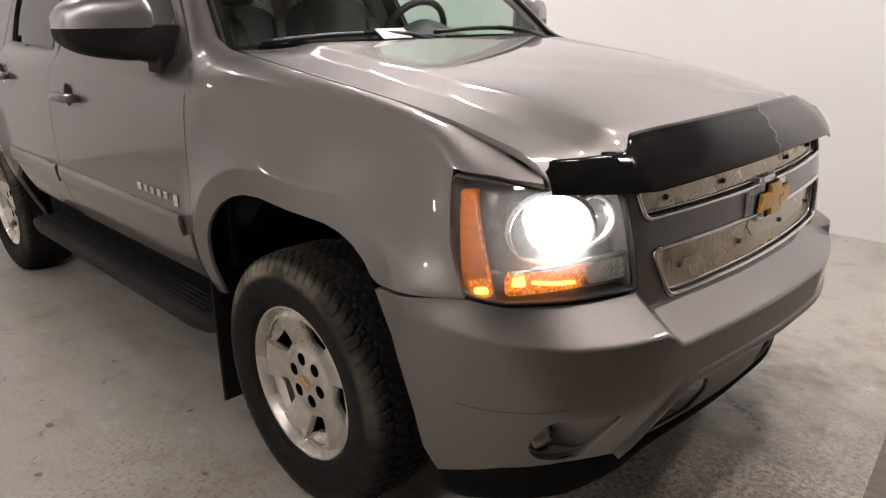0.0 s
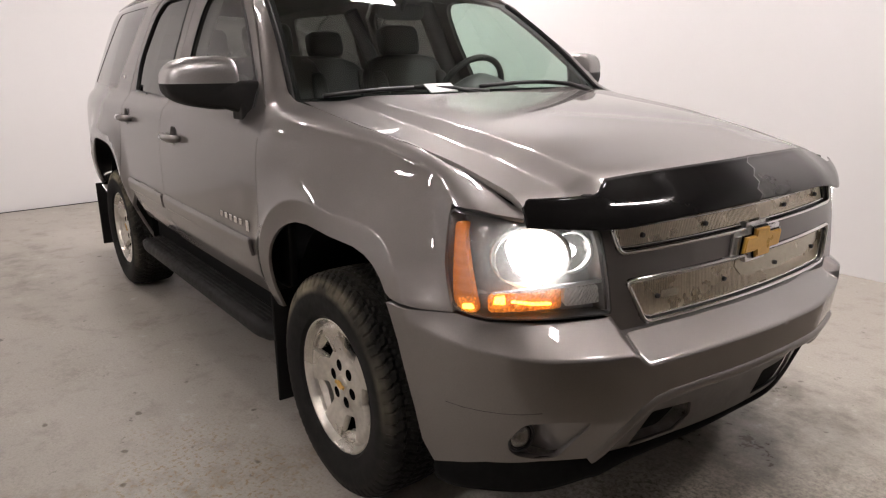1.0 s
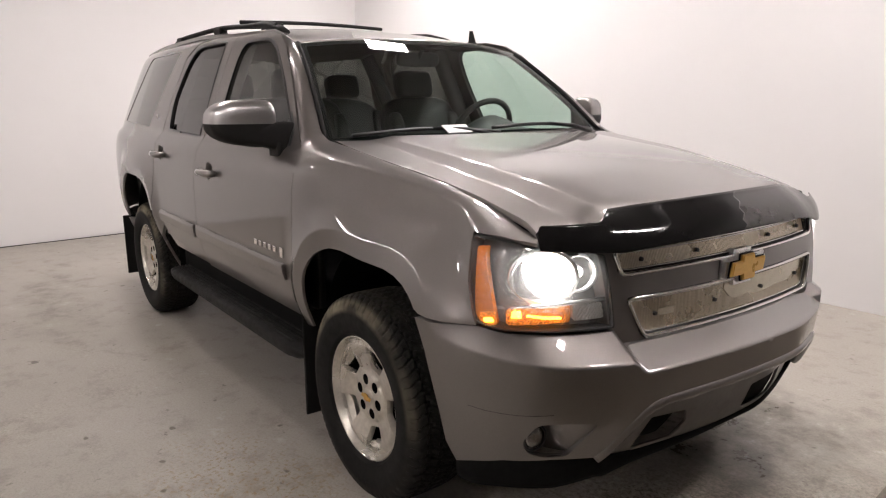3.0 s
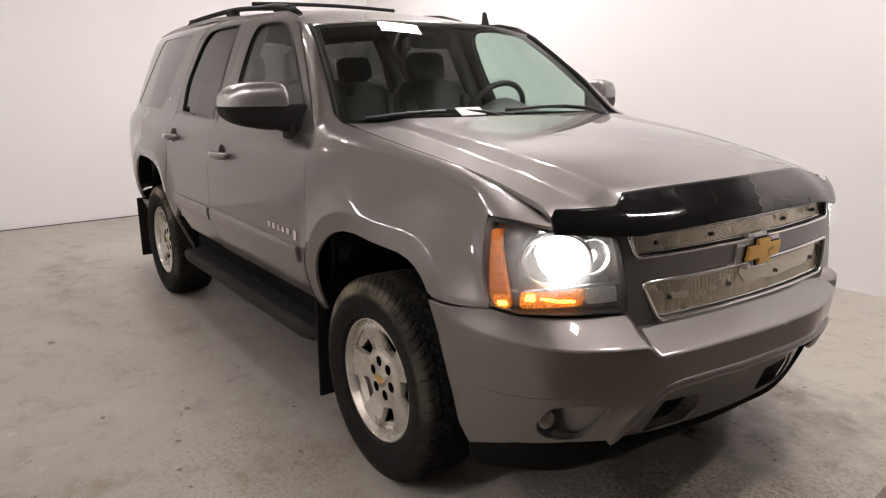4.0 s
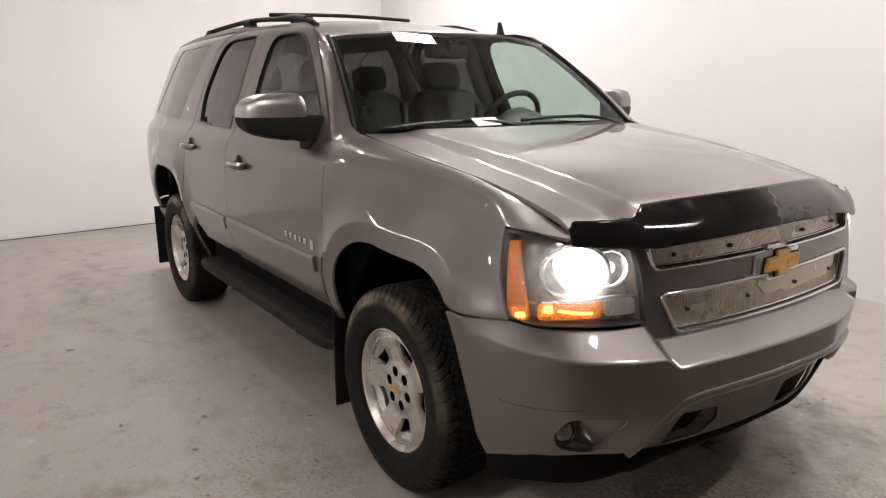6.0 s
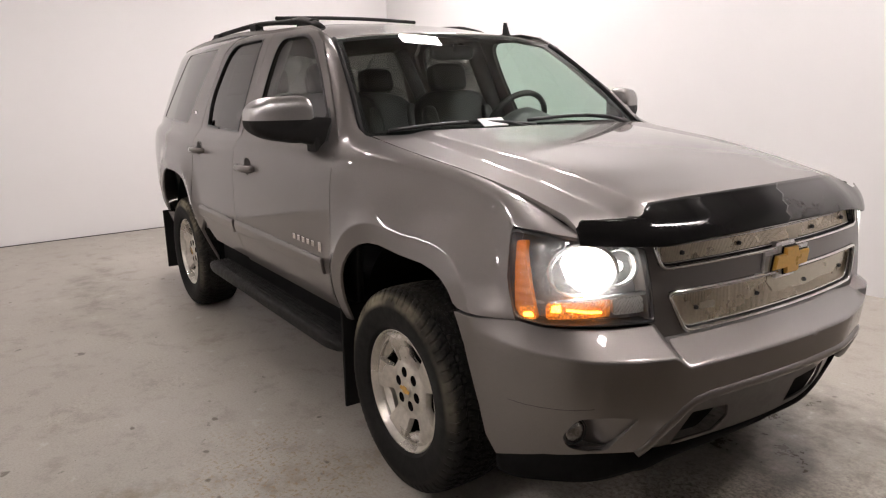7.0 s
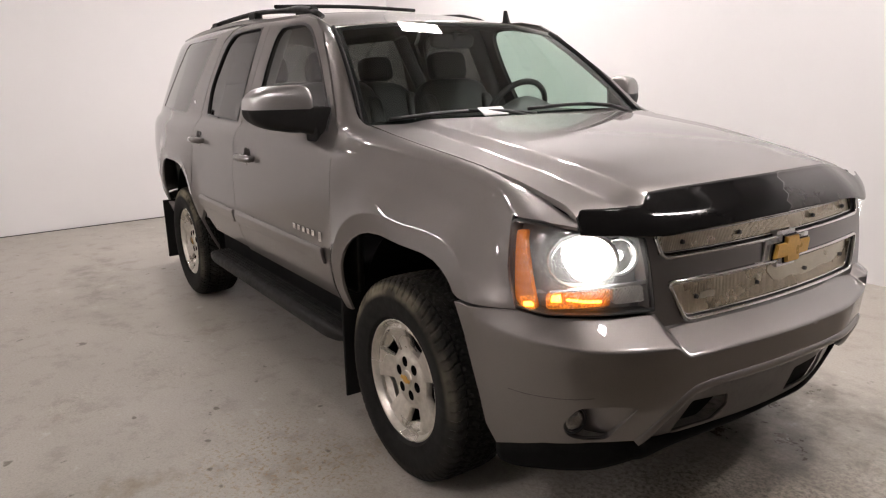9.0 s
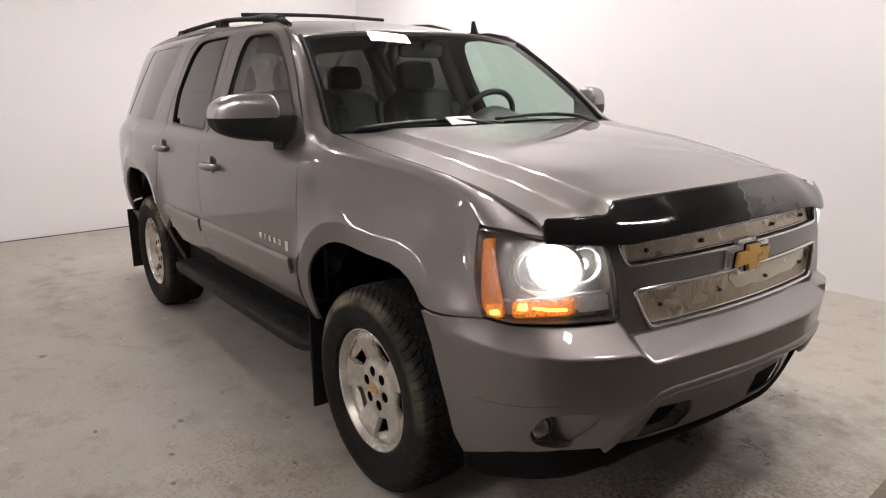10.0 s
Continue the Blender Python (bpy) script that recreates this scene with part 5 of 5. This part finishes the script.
# side mouldings and lettering bars
for x0, x1 in ((-0.50, -1.61), (-1.645, -2.30)):
    band = rounded([(x0, 0.735), (x0 - 0.003, 0.805), (x1, 0.81), (x1, 0.742)], 0.008)
    both("side_moulding", U(band), lambda a, b, d: side(a, b, d - 0.016 + 0.010 * step01(0.793, 0.812, b) + 0.004 * (1 - step01(0.735, 0.752, b))), PAINT, step=0.025, depth=0.014,
         creases=[U([(x0 - 0.02, z), (0.5 * (x0 + x1), z + 0.003), (x1 + 0.02, z + 0.004)]) for z in (0.750, 0.796)])
for sgn in (1, -1):
    for k in range(5):
        x = -0.80 + 0.050 * k
        p = side(sgn * ux(x + 0.012), 0.853, -0.003)
        part("lettering_bar", box_bm((0.030, 0.006, 0.026), p, 0.004, 2), BADGE, suv, "chrome lettering bar")
    p = side(sgn * ux(-0.52), 0.848, -0.003)
    part("badge_plate", box_bm((0.026, 0.006, 0.042), p, 0.002, 1), BADGE, suv, "small chrome badge plate")


    p = side(sgn * ux(-2.583), 1.357, -0.002)
    part("trim_badge", box_bm((0.034, 0.005, 0.020), p, 0.002, 1), BADGE, suv, "tiny chrome trim badge")


# door handles
def door_handle(x, z, sgn):
    c = side(sgn * ux(x), z)
    v, f = lathe([(-0.001, 0.045), (0.004, 0.043), (0.012, 0.033), (0.017, 0.016), (0.018, 0.0005)], 32)
    cup = from_lists("handle_cup", [Vector((p[0] + x - 0.005, c.y + sgn * p[1], p[2] + z + 0.007)) for p in v], f, PAINT, suv, "recessed handle cup")
    pts = [(x - 0.115, 0.006), (x - 0.105, -0.022), (x - 0.06, -0.036), (x + 0.03, -0.036), (x + 0.075, -0.024), (x + 0.088, 0.006)]
    bm = tube_bm([(px_, c.y + sgn * o, z) for px_, o in pts], [0.012, 0.016, 0.018, 0.018, 0.017, 0.012], 12, flat=1.05)
    return part("door_handle", bm, PAINT, cup, "body-coloured pull handle", True)


for sgn in (1, -1):
    door_handle(-1.37, 1.105, sgn), door_handle(-2.245, 1.145, sgn)


# mirrors
def door_mirror(sgn):
    """A deep mirror: painted upper shell, black lower half and arm."""

    def shell(u, v, low=False):
        t = -1 + 2 * u                       # inner end to outer tip
        n = 2.7 if t > 0 else 5.0
        wide = (1 - abs(t) ** n) ** (1 / n)
        th = math.pi * v
        h = (0.096 - 0.006 * t if not low else -0.070 - 0.020 * (1 - t)) * wide
        dep = 0.085 * (0.45 + 0.55 * wide)
        c, s = math.cos(th), math.sin(th)
        x = -0.745 - 0.055 * t + dep * math.copysign(abs(c) ** (0.6 if low else 0.55), c)
        if low and t < -0.3:
            h *= 1 - 0.1 * (-0.3 - t)
        return Vector((x, -sgn * (1.064 + 0.116 * t - (0.04 if sgn < 0 else 0)), 1.360 + h * s ** (0.5 if low else 0.6)))

    up = grid_sheet("door_mirror", 40, 26, lambda u, v: shell(u, v), LIT_SHELL if sgn == 1 else PAINT, suv, "door mirror with shell lightened for bright reflections and black base" if sgn == 1 else "door mirror with grey shell and black base")
    grid_sheet("mirror_base", 40, 26, lambda u, v: shell(u, v, True), BLACK, up, "black plastic lower housing")
    secs = [(-0.735, 1.07, 1.316, 0.070, 0.038), (-0.70, 1.01, 1.316, 0.066, 0.046), (-0.665, 0.965, 1.312, 0.060, 0.056), (-0.63, 0.935, 1.302, 0.054, 0.068), (-0.60, 0.895, 1.295, 0.050, 0.072)]
    arm = bmesh.new()
    rings = []
    for x, y, z, hx, hz in secs:
        ring = []
        for k in range(24):
            c, q = math.cos(2 * math.pi * k / 24), math.sin(2 * math.pi * k / 24)
            ring.append(arm.verts.new((x + hx * math.copysign(abs(c) ** 0.5, c), -sgn * (y - (0.04 if sgn < 0 else 0)), z + hz * math.copysign(abs(q) ** 0.5, q))))
        rings.append(ring)
    for r0, r1 in zip(rings, rings[1:]):
        for k in range(24):
            arm.faces.new((r0[k], r0[(k + 1) % 24], r1[(k + 1) % 24], r1[k]))
    bmesh.ops.recalc_face_normals(arm, faces=arm.faces)
    box_bm((0.11, 0.045, 0.075), (-0.645, -sgn * (0.94 - (0.04 if sgn < 0 else 0)), 1.256), 0.018, 3, bm=arm)
    part("mirror_arm", arm, BLACK, up, "black plastic arm", True)
    return up


door_mirror(1), door_mirror(-1)

# roof rails
def roof_rail(sgn):
    path = []
    for k in range(40):
        t = k / 39
        x = -1.26 - 1.89 * t if sgn == 1 else -1.50 - 1.65 * t
        end = min(1, 7 * t, 9 * (1 - t))
        path.append((x, -sgn * (0.60 - 0.02 * t), roof_pt(x, 0.60).z + (0.004 if sgn == 1 else 0.02 * end - 0.01) + 0.026 * end ** 0.6))
    rail = part("roof_rail", tube_bm(path, [0.017 + 0.012 * math.exp(-((k - 4) / 4) ** 2) if sgn == 1 else 0.013 for k in range(40)], 10, flat=0.8), BLACK, suv, "black roof rail", True)
    for x in ((-1.44, -2.2, -2.95) if sgn == 1 else (-2.2, -2.95)):
        bm = box_bm((0.20 if x == -1.44 else 0.12, 0.05, 0.045), (x, -sgn * 0.595, roof_pt(x, 0.595).z + 0.012), 0.018, 4)
        part("rail_foot", bm, BLACK, rail)
    return rail


roof_rail(1), roof_rail(-1)
# a thin cross bar between the rails
part("cross_bar", tube_bm([(-1.90 - 0.20 * t, -0.585 + 1.055 * t, 1.884 + 0.030 * t + 0.012 * math.sin(math.pi * t)) for t in [k / 12 for k in range(13)]], 0.011, 8), BLACK, suv, "thin black cross bar", True)

# aerial fin
bm = bmesh.new()
base = roof_pt(-1.20, 0.72)
fin = [(0.05, 0.0), (0.010, 0.024), (-0.014, 0.090), (-0.034, 0.092), (-0.040, 0.028), (-0.085, 0.022), (-0.09, 0.0)]
lo = [bm.verts.new((base.x + a, base.y - 0.010 + 0.004 * b / 0.066, base.z + b - 0.004)) for a, b in fin]
hi = [bm.verts.new((base.x + a, base.y + 0.010 - 0.004 * b / 0.066, base.z + b - 0.004)) for a, b in fin]
bm.faces.new(lo), bm.faces.new(hi[::-1])
for k in range(len(fin)):
    bm.faces.new((lo[k], hi[k], hi[(k + 1) % len(fin)], lo[(k + 1) % len(fin)]))
bmesh.ops.recalc_face_normals(bm, faces=bm.faces)
part("aerial", bm, BLACK, suv, "black roof aerial fin")


# wipers
def on_screen(a, b, out=0.015):
    return screen_pt(a, b, -out)


def wiper(a0, b0, a1, b1):
    pts = [on_screen(a0 + (a1 - a0) * t, b0 + (b1 - b0) * t + 0.02 * math.sin(math.pi * t), 0.012 + 0.012 * math.sin(math.pi * t)) for t in [k / 16 for k in range(17)]]
    blade = part("wiper", tube_bm(pts, 0.008, 8), TRIM, suv, "black windscreen wiper", True)
    mid = on_screen(a0 + (a1 - a0) * 0.5, b0 + (b1 - b0) * 0.5 + 0.02, 0.03)
    arm = part("wiper_arm", tube_bm([mid, mid.lerp(on_screen(a1, b1 - 0.05, 0.03), 0.5) + Vector((0, 0, 0.01)), on_screen(a1, b1 - 0.06, 0.02)], [0.006, 0.008, 0.012], 8), TRIM, blade, "", True)
    return blade


wiper(0.86, 0.045, -0.02, 0.02)
wiper(0.02, 0.06, -0.90, 0.02)
# folded sheet of paper on the screen's foot
bm = bmesh.new()
c = on_screen(0.28, 0.04, 0.012)
box_bm((0.055, 0.15, 0.004), c + Vector((0.02, 0, 0.012)), 0.001, 1, Euler((0, radians(35), radians(8))).to_matrix(), bm)
tagged(part("paper", bm, PAPER), "small white paper slip lying at the windscreen's foot", "paper")


# ---- inside the cabin ----
dash_prof = [(-0.38, 1.20), (-0.45, 1.262), (-0.62, 1.275), (-0.80, 1.265), (-0.90, 1.22), (-0.92, 1.08), (-0.86, 0.80)]


def dash(u, v):
    y = -0.78 + 1.56 * u
    k = v * (len(dash_prof) - 1)
    i = min(int(k), len(dash_prof) - 2)
    p = Vector(dash_prof[i]).lerp(Vector(dash_prof[i + 1]), k - i)
    hood = 0.105 * math.exp(-((y - 0.33) / 0.19) ** 2) * math.exp(-((v - 0.5) / 0.16) ** 2)
    return Vector((p[0] - 0.05 * (abs(y) / 0.78) ** 2, y, p[1] + hood))


grid_sheet("dashboard", 60, 28, dash, DASH, suv, "charcoal plastic dashboard")
# steering wheel
centre, tilt = Vector((-0.93, 0.38, 1.275)), radians(-62)
bm = bmesh.new()
R, r = 0.19, 0.016
ring = []
q = Euler((0, tilt, 0)).to_matrix()
for i in range(48):
    a = 2 * math.pi * i / 48
    row = []
    for j in range(10):
        b = 2 * math.pi * j / 10
        p = Vector(((R + r * math.cos(b)) * math.cos(a), (R + r * math.cos(b)) * math.sin(a), r * math.sin(b)))
        row.append(bm.verts.new(q @ p + centre))
    ring.append(row)
for i in range(48):
    for j in range(10):
        bm.faces.new((ring[i][j], ring[(i + 1) % 48][j], ring[(i + 1) % 48][(j + 1) % 10], ring[i][(j + 1) % 10]))
steer = part("steering_wheel", bm, LEATHER, suv, "dark leather steering wheel", True)
hub = box_bm((0.13, 0.15, 0.05), centre, 0.02, 3, q)
part("steering_hub", hub, DASH, steer)
for a in (0, 180):
    part("spoke", tube_bm([centre, centre + q @ Vector((0.02, 0.18 * math.cos(radians(a)), 0))], 0.016, 8), DASH, steer)


def cushion(name, size, at, turn, mat, parent, bulge=0.03):
    """A padded block with rounded sides."""
    bm = bmesh.new()
    bmesh.ops.create_cube(bm, size=1)
    bmesh.ops.subdivide_edges(bm, edges=bm.edges[:], cuts=7, use_grid_fill=True)
    for v in bm.verts:
        x, y, z = v.co * 2
        k = (abs(x) ** 5 + abs(y) ** 5 + abs(z) ** 5) ** 0.2
        v.co = Vector((x, y, z)) / max(k, 1e-6) * max(abs(x), abs(y), abs(z)) * 0.5
    bmesh.ops.transform(bm, matrix=Matrix.Translation(at) @ turn.to_matrix().to_4x4() @ Matrix.Diagonal((*size, 1)), verts=bm.verts)
    return part(name, bm, mat, parent, "", True)


def seat(x, y, w, group):
    root = cushion("seat", (0.52, w, 0.18), (x, y, 0.80), Euler((0, radians(-6), 0)), LEATHER, suv)
    tagged(root, "dark grey leather car seat")
    cushion("backrest", (0.16, w, 0.66), (x - 0.30, y, 1.14), Euler((0, radians(-16), 0)), LEATHER, root)
    for sgn in (1, -1):
        cushion("bolster", (0.14, 0.09, 0.56), (x - 0.25, y + sgn * (w / 2 - 0.05), 1.10), Euler((0, radians(-16), 0)), LEATHER, root)
    for k in range(1 if w < 0.8 else 2):
        yy = y if w < 0.8 else y + (k - 0.5) * w * 0.6
        cushion("headrest", (0.11, 0.25, 0.17), (x - 0.41, yy, 1.54), Euler((0, radians(-14), 0)), LEATHER, root)
        for sgn in (1, -1):
            part("headrest_post", tube_bm([(x - 0.385, yy + sgn * 0.06, 1.40), (x - 0.40, yy + sgn * 0.06, 1.48)], 0.007, 8), CHROME, root)
    return root


seat(-1.22, -0.40, 0.52, ""), seat(-1.22, 0.40, 0.52, ""), seat(-2.15, 0, 1.35, ""), seat(-3.05, 0, 1.25, "")
panel("headliner", [(-1.2, -0.62), (-1.2, 0.62), (-3.7, 0.6), (-3.7, -0.6)], lambda a, b, d: roof_pt(a, b, d + 0.05), HEADLINER, suv, step=0.12, depth=0)
for sgn in (1, -1):
    for xa, xb, w in ((-1.62, -1.53, 0.14), (-2.44, -2.38, 0.14)):
        pts = [side(sgn * ux(xa + (xb - xa) * t), 0.9 + 0.85 * t, 0.06) for t in (0, 0.25, 0.5, 0.75, 1)]
        part("inner_pillar", tube_bm(pts, 0.05, 8), HEADLINER if xa > -2 else DASH, suv, "", True)
    part("door_card", box_bm((2.2, 0.03, 0.65), (-1.5, sgn * 0.885, 0.93), 0.01), LEATHER, suv, "dark door lining")
# inner mirror
mm = cushion("rear_view_mirror", (0.04, 0.26, 0.075), (-0.99, 0.0, 1.655), Euler((0, radians(10), 0)), DASH, suv)
part("mirror_stalk", tube_bm([(-0.95, 0, 1.70), (-0.98, 0, 1.66)], 0.012, 8), DASH, mm)
# tail of the body, closing the back
part("tailgate", box_bm((0.06, 1.44, 0.62), (-4.08, 0, 0.85), 0.03), PAINT, suv)
grid_sheet("rear_window", 12, 12, lambda u, v: Vector((-4.07 + 0.28 * v, (2 * u - 1) * (0.74 - 0.19 * v), 1.14 + 0.66 * v)), TINTED, suv)
